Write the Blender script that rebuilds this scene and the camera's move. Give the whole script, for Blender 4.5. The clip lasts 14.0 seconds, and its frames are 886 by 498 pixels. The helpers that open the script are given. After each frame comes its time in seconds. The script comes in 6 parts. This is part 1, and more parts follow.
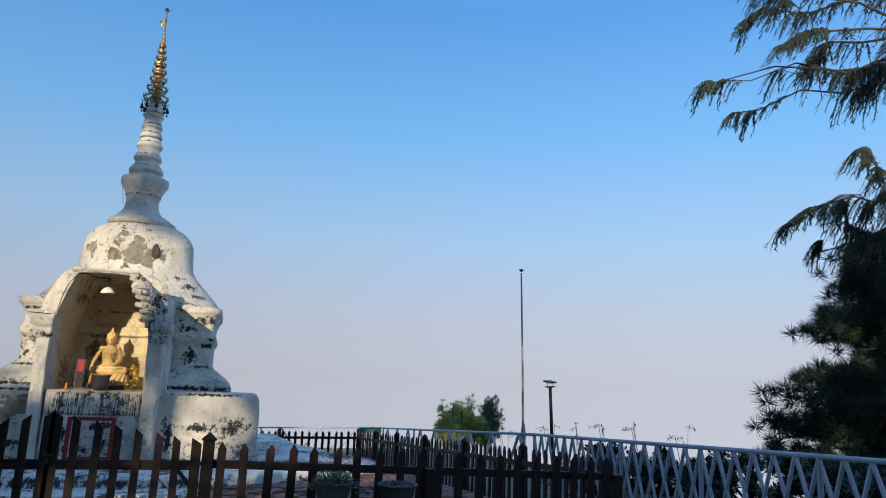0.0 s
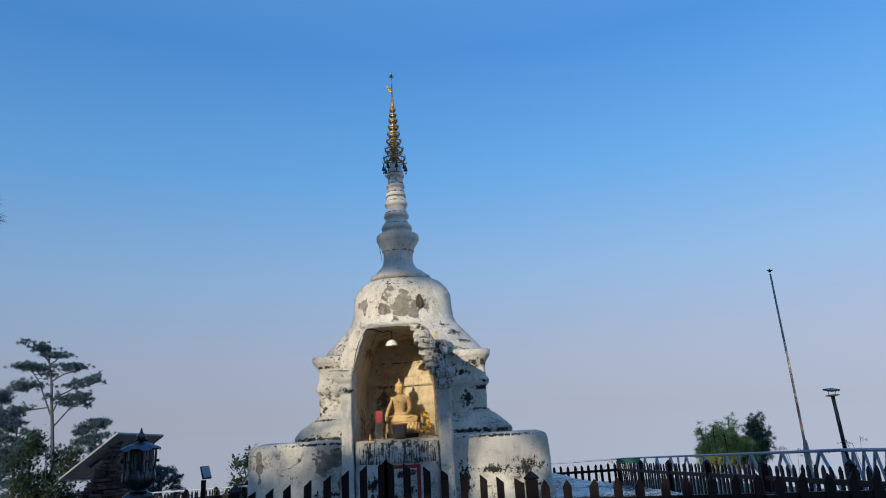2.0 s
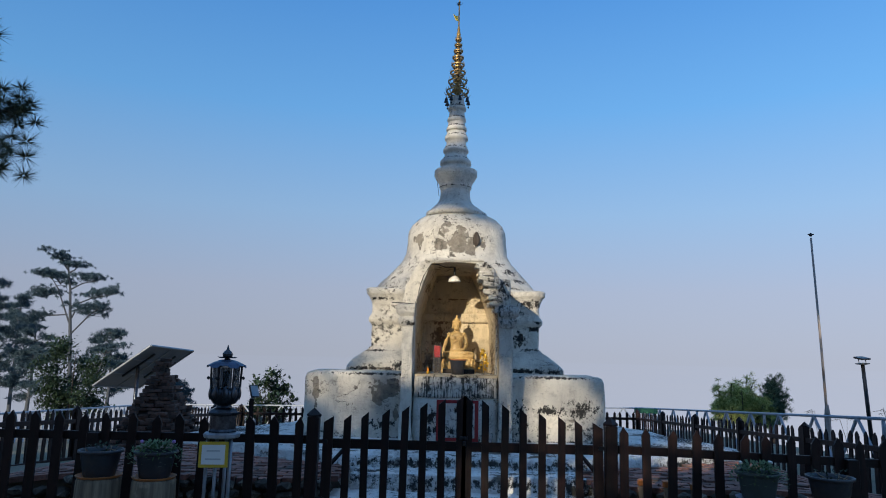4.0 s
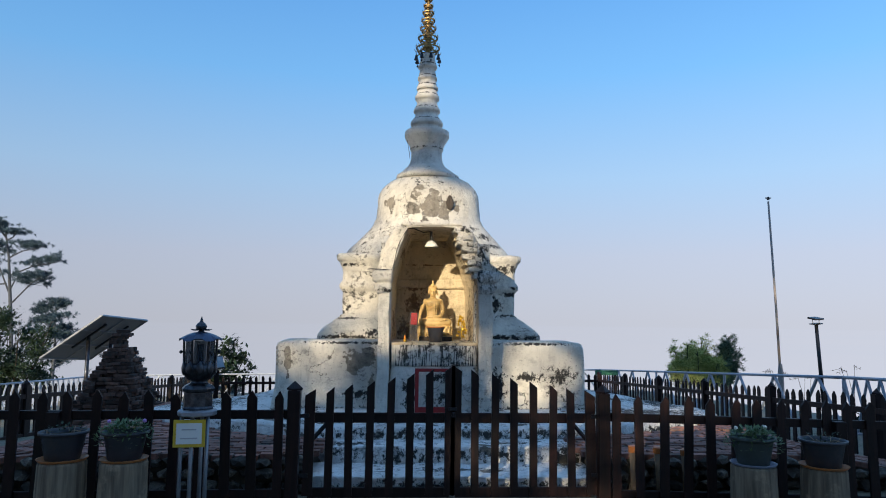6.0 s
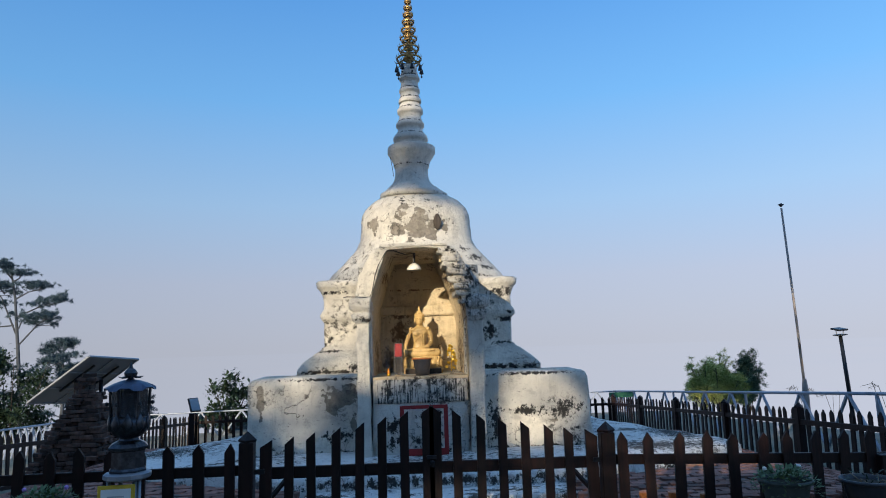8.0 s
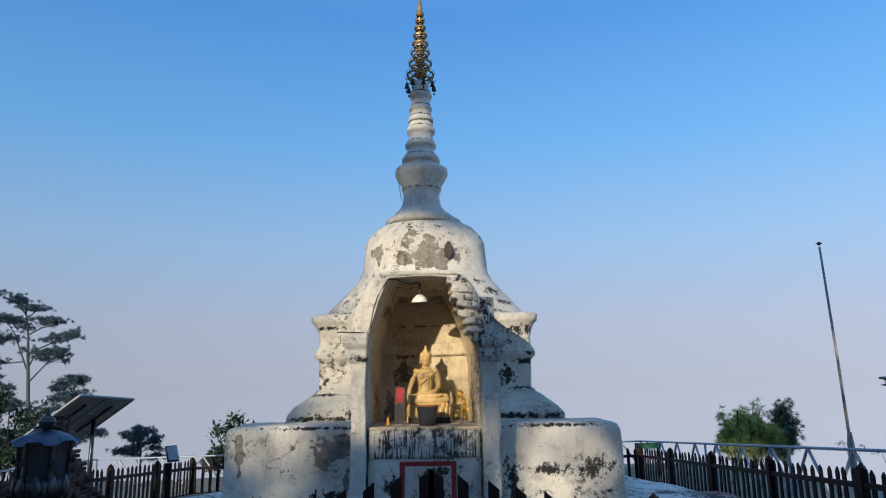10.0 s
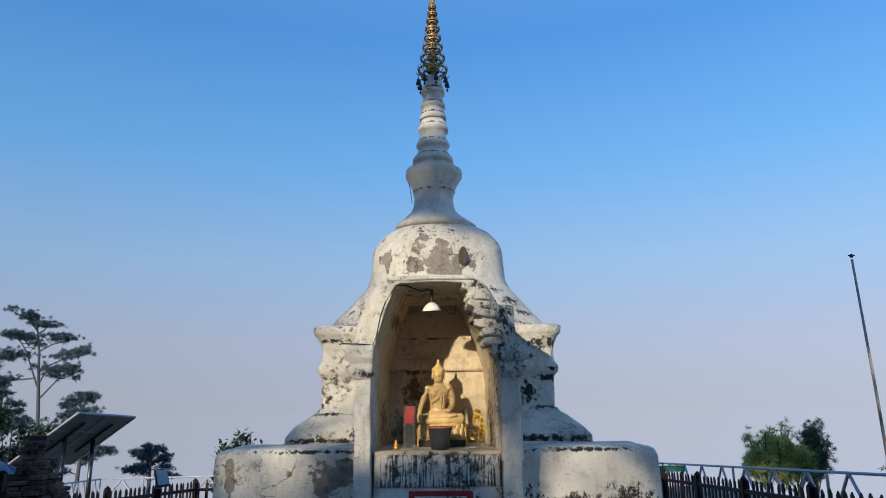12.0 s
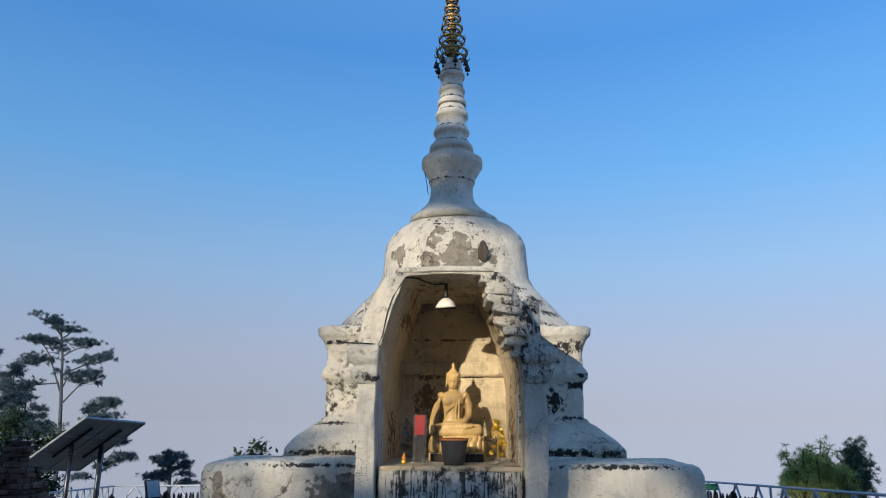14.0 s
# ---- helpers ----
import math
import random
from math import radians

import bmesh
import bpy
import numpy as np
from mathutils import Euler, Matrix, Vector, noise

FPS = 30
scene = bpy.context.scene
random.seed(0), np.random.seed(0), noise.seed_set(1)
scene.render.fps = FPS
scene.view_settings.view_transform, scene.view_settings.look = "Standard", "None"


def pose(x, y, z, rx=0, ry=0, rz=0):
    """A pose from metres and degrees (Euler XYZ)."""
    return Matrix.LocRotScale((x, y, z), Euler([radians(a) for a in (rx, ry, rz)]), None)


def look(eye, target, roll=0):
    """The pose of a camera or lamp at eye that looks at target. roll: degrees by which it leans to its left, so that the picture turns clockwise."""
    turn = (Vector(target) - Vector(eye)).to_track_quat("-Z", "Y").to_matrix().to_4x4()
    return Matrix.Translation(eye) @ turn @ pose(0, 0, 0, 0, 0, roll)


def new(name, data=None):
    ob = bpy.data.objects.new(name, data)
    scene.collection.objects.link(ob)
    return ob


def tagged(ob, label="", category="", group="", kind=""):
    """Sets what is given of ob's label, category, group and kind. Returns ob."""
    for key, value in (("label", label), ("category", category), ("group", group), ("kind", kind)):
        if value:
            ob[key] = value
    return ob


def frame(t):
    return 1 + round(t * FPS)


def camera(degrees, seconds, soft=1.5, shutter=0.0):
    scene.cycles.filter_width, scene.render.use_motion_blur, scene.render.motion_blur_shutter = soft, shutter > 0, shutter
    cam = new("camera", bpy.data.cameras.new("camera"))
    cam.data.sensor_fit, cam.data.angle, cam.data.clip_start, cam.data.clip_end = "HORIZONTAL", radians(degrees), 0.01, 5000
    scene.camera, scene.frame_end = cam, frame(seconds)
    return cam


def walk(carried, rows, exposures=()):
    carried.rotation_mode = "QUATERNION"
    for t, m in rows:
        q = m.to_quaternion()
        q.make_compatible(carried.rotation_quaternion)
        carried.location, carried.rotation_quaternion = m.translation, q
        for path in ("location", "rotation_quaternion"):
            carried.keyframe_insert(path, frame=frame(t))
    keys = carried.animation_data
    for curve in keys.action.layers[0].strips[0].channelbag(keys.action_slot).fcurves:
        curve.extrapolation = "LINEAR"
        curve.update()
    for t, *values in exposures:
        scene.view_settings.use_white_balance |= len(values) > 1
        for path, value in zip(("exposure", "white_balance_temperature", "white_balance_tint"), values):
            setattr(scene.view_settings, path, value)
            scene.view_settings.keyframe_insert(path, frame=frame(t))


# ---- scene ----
cam = camera(66.0, 14.0, 1.0)
PATH = [
    (0, (1.485, -11.489, 1.542), (2.057, -9.611, 1.925), 2.4),
    (0.5, (1.209, -11.252, 1.527), (1.664, -9.366, 2.013), 0.3),
    (1, (1.043, -11.285, 1.51), (1.231, -9.362, 2.023), 0.8),
    (1.5, (0.892, -11.213, 1.492), (0.966, -9.285, 2.019), -0.5),
    (2, (0.712, -11.133, 1.504), (0.713, -9.192, 1.984), -3.1),
    (2.5, (0.521, -11.006, 1.508), (0.438, -9.057, 1.95), -0.1),
    (3, (0.244, -11.034, 1.538), (0.174, -9.066, 1.891), -0.2),
    (3.5, (0.084, -11.044, 1.535), (0.016, -9.068, 1.835), 1.1),
    (4, (-0.046, -10.976, 1.528), (-0.078, -9.0, 1.832), 1.4),
    (4.2, (-0.084, -10.993, 1.532), (-0.09, -9.012, 1.81), 0.2),
    (6.3, (-0.356, -10.558, 1.557), (-0.244, -8.571, 1.762), 0.7),
    (6.5, (-0.272, -10.5, 1.548), (-0.182, -8.514, 1.764), 0.6),
    (7, (-0.218, -10.312, 1.567), (-0.137, -8.327, 1.798), -0.0),
    (7.5, (-0.148, -10.039, 1.622), (-0.041, -8.06, 1.891), -0.5),
    (8, (0.009, -9.884, 1.62), (0.085, -7.905, 1.894), -1.7),
    (8.2, (0.078, -9.757, 1.608), (0.091, -7.783, 1.93), -0.2),
    (10.5, (0.145, -8.74, 1.64), (0.174, -6.787, 2.07), -0.9),
    (11, (0.187, -8.628, 1.637), (0.189, -6.685, 2.111), 0.4),
    (11.5, (0.143, -8.42, 1.634), (0.12, -6.47, 2.079), 0.3),
    (12, (0.108, -8.171, 1.64), (0.098, -6.221, 2.087), -0.6),
    (12.5, (0.094, -8.055, 1.63), (0.088, -6.104, 2.068), -0.3),
    (13, (0.132, -7.827, 1.62), (0.113, -5.88, 2.079), -0.2),
    (13.5, (0.171, -7.612, 1.631), (0.12, -5.673, 2.116), 0.1),
    (14, (0.156, -7.463, 1.625), (0.079, -5.522, 2.102), 0.3),
]
walk(cam, [(t, look(eye, target, roll)) for t, eye, target, roll in PATH],
     [(0.0, 0.22, 7000, 10), (0.6, 0.12, 6750, 10), (1.5, -0.02, 6450, 10), (3.0, -0.04, 6350, 10), (4.2, 0.05, 6500, 10), (6.3, 0.36, 6950, 10), (7.0, 0.33, 6900, 10), (8.2, 0.22, 6700, 10), (10.5, 0.12, 6550, 10), (14.0, 0.10, 6450, 10)])

# ---- world and sun ----
SUN_DIR = Vector((0.40, 0.87, -0.275)).normalized()
world = bpy.data.worlds.new("sky")
scene.world = world
world.use_nodes = True
wn, wl = world.node_tree.nodes, world.node_tree.links
wn.clear()
sky = wn.new("ShaderNodeTexSky")
sky.sky_type, sky.sun_disc = "NISHITA", False
sky.sun_elevation = math.asin(-SUN_DIR.z)
sky.sun_rotation = math.atan2(-SUN_DIR.x, -SUN_DIR.y)
sky.air_density, sky.dust_density, sky.ozone_density = 1.0, 1.2, 2.5
coord = wn.new("ShaderNodeTexCoord")
sep = wn.new("ShaderNodeSeparateXYZ")
wl.new(coord.outputs["Generated"], sep.inputs[0])
ramp = wn.new("ShaderNodeValToRGB")
els = ramp.color_ramp.elements
els[0].position, els[0].color = 0.0, (0.420, 0.460, 0.565, 1)
els[1].position, els[1].color = 1.0, (0.260, 0.430, 0.720, 1)
for pos, col in ((0.09, (0.400, 0.470, 0.625, 1)), (0.20, (0.300, 0.490, 0.755, 1)), (0.34, (0.155, 0.42, 0.82, 1)), (0.50, (0.084, 0.298, 0.725, 1)), (0.72, (0.140, 0.345, 0.72, 1))):
    e = els.new(pos)
    e.color = col
wl.new(sep.outputs["Z"], ramp.inputs[0])
mixer = wn.new("ShaderNodeMix")
mixer.data_type = "RGBA"
ahead = wn.new("ShaderNodeMapRange")
ahead.inputs["From Min"].default_value, ahead.inputs["From Max"].default_value = -0.55, 0.25
ahead.inputs["To Min"].default_value, ahead.inputs["To Max"].default_value = 0.86, 0.97
wl.new(sep.outputs["Y"], ahead.inputs["Value"])
wl.new(ahead.outputs[0], mixer.inputs["Factor"])
scale_sky = wn.new("ShaderNodeVectorMath")
scale_sky.operation = "SCALE"
scale_sky.inputs["Scale"].default_value = 0.10
wl.new(sky.outputs[0], scale_sky.inputs[0])
wl.new(scale_sky.outputs[0], mixer.inputs["A"])
wl.new(ramp.outputs[0], mixer.inputs["B"])
across = wn.new("ShaderNodeMapRange")
across.inputs["From Min"].default_value, across.inputs["From Max"].default_value = -0.6, 0.6
across.inputs["To Min"].default_value, across.inputs["To Max"].default_value = 0.82, 1.10
wl.new(sep.outputs["X"], across.inputs["Value"])
bg = wn.new("ShaderNodeBackground")
wl.new(across.outputs[0], bg.inputs["Strength"])
wl.new(mixer.outputs["Result"], bg.inputs[0])
wl.new(bg.outputs[0], wn.new("ShaderNodeOutputWorld").inputs[0])

sun_data = bpy.data.lights.new("sun", "SUN")
sun_data.energy, sun_data.angle, sun_data.color = 5.0, radians(0.6), (1.0, 0.85, 0.63)
sun = new("sun", sun_data)
sun.matrix_world = look((-20, -45, 14), Vector((-20, -45, 14)) + SUN_DIR)

# ---- materials ----
rng = random.Random(7)


class Nodes:
    """A small helper round a node tree."""

    def __init__(self, name):
        self.mat = bpy.data.materials.new(name)
        self.mat.use_nodes = True
        self.tree = self.mat.node_tree
        self.bsdf = self.tree.nodes["Principled BSDF"]
        tc = self.tree.nodes.new("ShaderNodeTexCoord")
        geo = self.tree.nodes.new("ShaderNodeNewGeometry")
        self.obj = tc.outputs["Object"]
        self.pos = geo.outputs["Position"]

    def add(self, kind, **props):
        n = self.tree.nodes.new(kind)
        for k, v in props.items():
            if k == "data_type":
                n.data_type = v
            elif k == "blend_type":
                n.blend_type = v
            elif k == "operation":
                n.operation = v
        return n

    def link(self, a, b):
        self.tree.links.new(a, b)

    def noise(self, size, detail=5, rough=0.6, stretch=(1, 1, 1), vec=None):
        m = self.add("ShaderNodeMapping")
        m.inputs["Scale"].default_value = stretch
        self.link(vec or self.pos, m.inputs["Vector"])
        n = self.add("ShaderNodeTexNoise")
        n.inputs["Scale"].default_value, n.inputs["Detail"].default_value, n.inputs["Roughness"].default_value = 1 / size, detail, rough
        self.link(m.outputs[0], n.inputs["Vector"])
        return n.outputs["Fac"]

    def step(self, fac, lo, hi):
        n = self.add("ShaderNodeMapRange")
        n.inputs["From Min"].default_value, n.inputs["From Max"].default_value = lo, hi
        self.link(fac, n.inputs["Value"])
        return n.outputs[0]

    def times(self, a, b):
        n = self.add("ShaderNodeMath", operation="MULTIPLY")
        for i, v in enumerate((a, b)):
            if isinstance(v, (int, float)):
                n.inputs[i].default_value = v
            else:
                self.link(v, n.inputs[i])
        return n.outputs[0]

    def mix(self, fac, a, b):
        n = self.add("ShaderNodeMix", data_type="RGBA")
        for key, v in (("Factor", fac), ("A", a), ("B", b)):
            if isinstance(v, (int, float)):
                n.inputs[key].default_value = v
            elif isinstance(v, tuple):
                n.inputs[key].default_value = (*v, 1)
            else:
                self.link(v, n.inputs[key])
        return n.outputs["Result"]

    def bump(self, height, strength, distance=0.02):
        n = self.add("ShaderNodeBump")
        n.inputs["Strength"].default_value, n.inputs["Distance"].default_value = strength, distance
        self.link(height, n.inputs["Height"])
        self.link(n.outputs[0], self.bsdf.inputs["Normal"])

    def done(self, colour, rough=0.8, metal=0.0):
        if isinstance(colour, tuple):
            self.bsdf.inputs["Base Color"].default_value = (*colour, 1)
        else:
            self.link(colour, self.bsdf.inputs["Base Color"])
        self.bsdf.inputs["Roughness"].default_value = rough
        self.bsdf.inputs["Metallic"].default_value = metal
        return self.mat


def nearest_spot(n, spots):
    """The distance to the nearest of some oval places, 1 at their rims."""
    best = None
    for cx, cy, cz, rx, ry, rz in spots:
        m = n.add("ShaderNodeMapping")
        m.vector_type = "TEXTURE"
        m.inputs["Location"].default_value, m.inputs["Scale"].default_value = (cx, cy, cz), (rx, ry, rz)
        n.link(n.pos, m.inputs["Vector"])
        far = n.add("ShaderNodeVectorMath", operation="LENGTH")
        n.link(m.outputs[0], far.inputs[0])
        if best is None:
            best = far.outputs["Value"]
        else:
            least = n.add("ShaderNodeMath", operation="MINIMUM")
            n.link(best, least.inputs[0])
            n.link(far.outputs["Value"], least.inputs[1])
            best = least.outputs[0]
    return best


def whitewash(name, base, stain, black, bare, black_at=0.60, bare_at=0.62, streaks=0.0, spread=0.50, lichen=(), fallen=(), stains_and_shade=(), cracks=0.85):
    """Old lime wash: cloudy stains, lichen, places where the coat has come off, cracks, run-down streaks."""
    n = Nodes(name)
    cloud = n.noise(0.75, 6, 0.6)
    c = n.mix(n.step(cloud, 0.38, 0.70), base, stain)
    fine = n.noise(0.09, 6, 0.7)
    c = n.mix(n.times(n.step(fine, 0.45, 0.75), 0.35), c, stain)
    drip = n.times(n.step(n.noise(0.07, 5, 0.65, (1, 1, 0.14)), 0.52, 0.68), n.step(n.noise(0.5, 4, 0.6), 0.40, 0.62))
    c = n.mix(n.times(drip, 0.5), c, tuple(0.6 * v for v in stain))
    off = n.noise(0.55, 7, 0.62, (1, 1, 1.15))
    off_mask = n.step(off, bare_at, bare_at + 0.012)
    if fallen:
        near = nearest_spot(n, fallen)
        ragged = n.add("ShaderNodeMath", operation="MULTIPLY_ADD")
        n.link(n.noise(0.20, 7, 0.62), ragged.inputs[0])
        ragged.inputs[1].default_value = -3.6
        n.link(near, ragged.inputs[2])
        here = n.step(ragged.outputs[0], -0.98, -1.03)
        both = n.add("ShaderNodeMath", operation="MAXIMUM")
        n.link(off_mask, both.inputs[0])
        n.link(here, both.inputs[1])
        off_mask = both.outputs[0]
    worn = n.mix(n.step(n.noise(0.10, 7, 0.7), 0.42, 0.66), bare, tuple(0.55 * v for v in bare))
    c = n.mix(off_mask, c, worn)
    where = n.step(n.noise(0.7, 4, 0.6), spread, spread + 0.09)
    specks = n.step(n.noise(0.075, 8, 0.72), black_at - 0.06, black_at + 0.04)
    c = n.mix(n.times(where, specks), c, black)
    nicks = n.step(n.noise(0.03, 6, 0.7, (0.6, 0.6, 1.3)), 0.60, 0.66)
    c = n.mix(n.times(n.times(nicks, n.step(n.noise(0.4, 4, 0.6), 0.40, 0.58)), 0.75), c, black)
    blotch = n.step(n.noise(0.22, 7, 0.7), 0.53, 0.66)
    c = n.mix(n.times(blotch, 0.5), c, tuple(0.66 * v for v in stain))
    for places, tint, strength in ((stains_and_shade, (0.10, 0.055, 0.03), 0.85), (lichen, black, 1.0)):
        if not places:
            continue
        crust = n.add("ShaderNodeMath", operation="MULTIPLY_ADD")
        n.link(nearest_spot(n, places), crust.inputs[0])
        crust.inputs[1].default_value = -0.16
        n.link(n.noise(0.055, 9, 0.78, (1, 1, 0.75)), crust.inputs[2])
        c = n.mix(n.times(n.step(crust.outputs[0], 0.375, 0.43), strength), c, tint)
    if streaks:
        run = n.step(n.noise(0.019, 4, 0.6, (1, 1, 0.07)), 0.49, 0.54)
        keep = n.step(n.noise(0.10, 6, 0.7), 0.38, 0.50)
        c = n.mix(n.times(n.times(run, keep), streaks), c, black)
    crack = n.add("ShaderNodeTexVoronoi")
    crack.feature = "DISTANCE_TO_EDGE"
    crack.inputs["Scale"].default_value = 1.5
    warp = n.add("ShaderNodeVectorMath", operation="ADD")
    wob = n.add("ShaderNodeTexNoise")
    wob.inputs["Scale"].default_value, wob.inputs["Detail"].default_value = 3.0, 5
    n.link(n.pos, wob.inputs["Vector"])
    n.link(n.pos, warp.inputs[0])
    n.link(wob.outputs["Color"], warp.inputs[1])
    n.link(warp.outputs[0], crack.inputs["Vector"])
    line = n.step(crack.outputs["Distance"], 0.011, 0.002)
    line = n.times(line, n.step(n.noise(0.8, 2), 0.47, 0.55))
    c = n.mix(n.times(line, cracks), c, tuple(0.3 * v for v in bare))
    h = n.add("ShaderNodeMath", operation="SUBTRACT")
    n.link(n.noise(0.05, 8, 0.7), h.inputs[0])
    n.link(n.times(off_mask, 0.5), h.inputs[1])
    h2 = n.add("ShaderNodeMath", operation="SUBTRACT")
    n.link(h.outputs[0], h2.inputs[0])
    n.link(n.times(line, cracks), h2.inputs[1])
    n.bump(h2.outputs[0], 0.9, 0.035)
    return n.done(c, 0.88)


def plain(name, colour, rough=0.6, metal=0.0, vary=0.25, size=0.12, relief=0.2, dark=None, random_by_object=0.0, dirt=None):
    n = Nodes(name)
    lo = dark or tuple(v * (1 - vary) for v in colour)
    c = n.mix(n.step(n.noise(size, 6, 0.65), 0.35, 0.7), colour, lo)
    if dirt:
        c = n.mix(n.step(n.noise(size * 3, 5, 0.7), 0.52, 0.66), c, dirt)
    if random_by_object:
        info = n.add("ShaderNodeObjectInfo")
        hsv = n.add("ShaderNodeHueSaturation")
        v = n.add("ShaderNodeMapRange")
        v.inputs["To Min"].default_value, v.inputs["To Max"].default_value = 1 - random_by_object, 1 + random_by_object
        n.link(info.outputs["Random"], v.inputs["Value"])
        n.link(v.outputs[0], hsv.inputs["Value"])
        n.link(c, hsv.inputs["Color"])
        c = hsv.outputs[0]
    n.bump(n.noise(size * 0.35, 6, 0.7), relief, 0.01)
    return n.done(c, rough, metal)


def grain_wood(name, a, b, rough=0.6, random_by_object=0.25, axis=(1, 1, 0.07)):
    n = Nodes(name)
    c = n.mix(n.step(n.noise(0.035, 6, 0.6, axis), 0.35, 0.65), a, b)
    worn = n.step(n.noise(0.25, 5, 0.7), 0.56, 0.72)
    c = n.mix(n.times(worn, 0.5), c, tuple(min(1, v * 2.2) for v in a))
    info = n.add("ShaderNodeObjectInfo")
    v = n.add("ShaderNodeMapRange")
    v.inputs["To Min"].default_value, v.inputs["To Max"].default_value = 1 - random_by_object, 1 + random_by_object
    n.link(info.outputs["Random"], v.inputs["Value"])
    hsv = n.add("ShaderNodeHueSaturation")
    n.link(v.outputs[0], hsv.inputs["Value"])
    n.link(c, hsv.inputs["Color"])
    n.bump(n.noise(0.02, 5, 0.6, axis), 0.35, 0.006)
    n.bsdf.inputs["Specular IOR Level"].default_value = 0.25
    return n.done(hsv.outputs[0], rough)


def leafy(name, a, b, trans=0.0):
    n = Nodes(name)
    geo = n.add("ShaderNodeNewGeometry")
    c = n.mix(geo.outputs["Random Per Island"], a, b)
    c = n.mix(n.times(n.step(n.noise(0.8, 3), 0.4, 0.65), 0.5), c, tuple(0.5 * v for v in a))
    n.bsdf.inputs["Specular IOR Level"].default_value = 0.2
    return n.done(c, 0.6)


LIME, LIME_DIM, CRUST, BARE = (0.70, 0.67, 0.59), (0.45, 0.43, 0.385), (0.022, 0.021, 0.019), (0.27, 0.245, 0.205)
WHITE = whitewash("limewash_porch", LIME, LIME_DIM, CRUST, BARE, 0.58, 0.67,
                  lichen=((0.38, -2.37, 2.66, 0.12, 0.3, 0.05), (0.60, -2.37, 2.36, 0.10, 0.3, 0.16), (-0.60, -2.38, 1.90, 0.12, 0.2, 0.03)), cracks=0.35)
# the last lichen= spot is a thin dark line along the whole foot
WHITE_PLINTH = whitewash("limewash_plinth", LIME, LIME_DIM, CRUST, BARE, 0.57, 0.68,
                         lichen=((-1.00, -1.98, 1.25, 0.75, 0.2, 0.022), (1.30, -1.98, 1.255, 0.60, 0.4, 0.022), (1.62, -1.98, 0.84, 0.26, 0.2, 0.13), (0.86, -1.98, 0.72, 0.10, 0.2, 0.26), (1.22, -1.98, 0.84, 0.20, 0.2, 0.06), (-0.92, -1.98, 0.62, 0.20, 0.2, 0.07), (0.0, -1.98, 0.44, 2.2, 0.3, 0.035)),
                         fallen=((-0.92, -1.98, 1.05, 0.19, 0.3, 0.21), (-1.80, -1.98, 0.98, 0.05, 0.3, 0.22), (-0.75, -1.98, 0.75, 0.05, 0.3, 0.18), (1.55, -1.98, 0.72, 0.10, 0.3, 0.05)))
WHITE_BODY = whitewash("limewash_body", LIME, LIME_DIM, CRUST, BARE, 0.565, 0.69,
                       lichen=((1.10, -0.98, 1.31, 0.55, 0.5, 0.045), (-1.15, -0.98, 1.30, 0.50, 0.5, 0.030), (-0.80, -1.0, 1.36, 0.14, 0.5, 0.07), (0.95, -0.75, 1.76, 0.13, 0.4, 0.15), (1.16, -0.75, 1.92, 0.14, 0.4, 0.05), (1.12, -0.75, 1.62, 0.20, 0.4, 0.03), (1.14, -0.8, 2.29, 0.20, 0.4, 0.08), (0.88, -0.8, 2.14, 0.12, 0.4, 0.09), (1.22, -0.75, 2.02, 0.10, 0.4, 0.03), (-1.24, -0.75, 1.63, 0.06, 0.4, 0.06), (-1.10, -0.8, 2.33, 0.24, 0.4, 0.03), (-1.20, -0.75, 1.56, 0.22, 0.4, 0.02)))
# the last two lichen= spots are thin dark lines at shoulder and foot
WHITE_BELL = whitewash("limewash_bell", LIME, LIME_DIM, CRUST, BARE, 0.60, 0.70,
                       lichen=((0.66, -0.62, 2.92, 0.12, 0.4, 0.05), (0.84, -0.52, 2.80, 0.16, 0.4, 0.06), (0.98, -0.45, 2.66, 0.18, 0.4, 0.04), (0.44, -0.3, 3.80, 0.10, 0.4, 0.04), (-0.15, -0.55, 3.62, 0.10, 0.3, 0.015), (0.30, -0.58, 3.31, 0.05, 0.2, 0.12), (0.0, -0.4, 3.775, 0.5, 0.5, 0.012), (0.0, -0.9, 2.52, 1.3, 0.9, 0.02)),
                       fallen=((0.04, -0.60, 3.27, 0.36, 0.4, 0.26), (0.40, -0.5, 3.24, 0.11, 0.3, 0.14), (-0.61, -0.4, 3.29, 0.10, 0.3, 0.15), (-0.16, -0.6, 3.42, 0.09, 0.3, 0.05)))
WHITE_R = whitewash("limewash_lichen", (0.71, 0.69, 0.63), (0.45, 0.44, 0.41), CRUST, (0.25, 0.23, 0.20), 0.545, 0.66, 0.35, 0.47)
# lichen= here draws one thin dark band in each ring moulding's crease
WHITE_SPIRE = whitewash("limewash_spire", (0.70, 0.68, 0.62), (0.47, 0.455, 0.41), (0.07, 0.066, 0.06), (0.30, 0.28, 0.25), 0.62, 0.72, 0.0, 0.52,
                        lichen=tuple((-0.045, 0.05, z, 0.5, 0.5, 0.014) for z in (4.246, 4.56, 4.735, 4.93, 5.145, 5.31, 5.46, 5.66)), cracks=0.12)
WHITE_ALTAR = whitewash("limewash_altar", (0.78, 0.76, 0.70), (0.56, 0.54, 0.49), CRUST, (0.25, 0.23, 0.20), 0.57, 0.68,
                        lichen=((-0.30, -2.3, 0.75, 0.10, 0.3, 0.10), (-0.28, -2.3, 0.58, 0.12, 0.3, 0.08), (0.12, -2.3, 0.86, 0.14, 0.3, 0.08), (0.14, -2.3, 0.62, 0.10, 0.3, 0.10)))
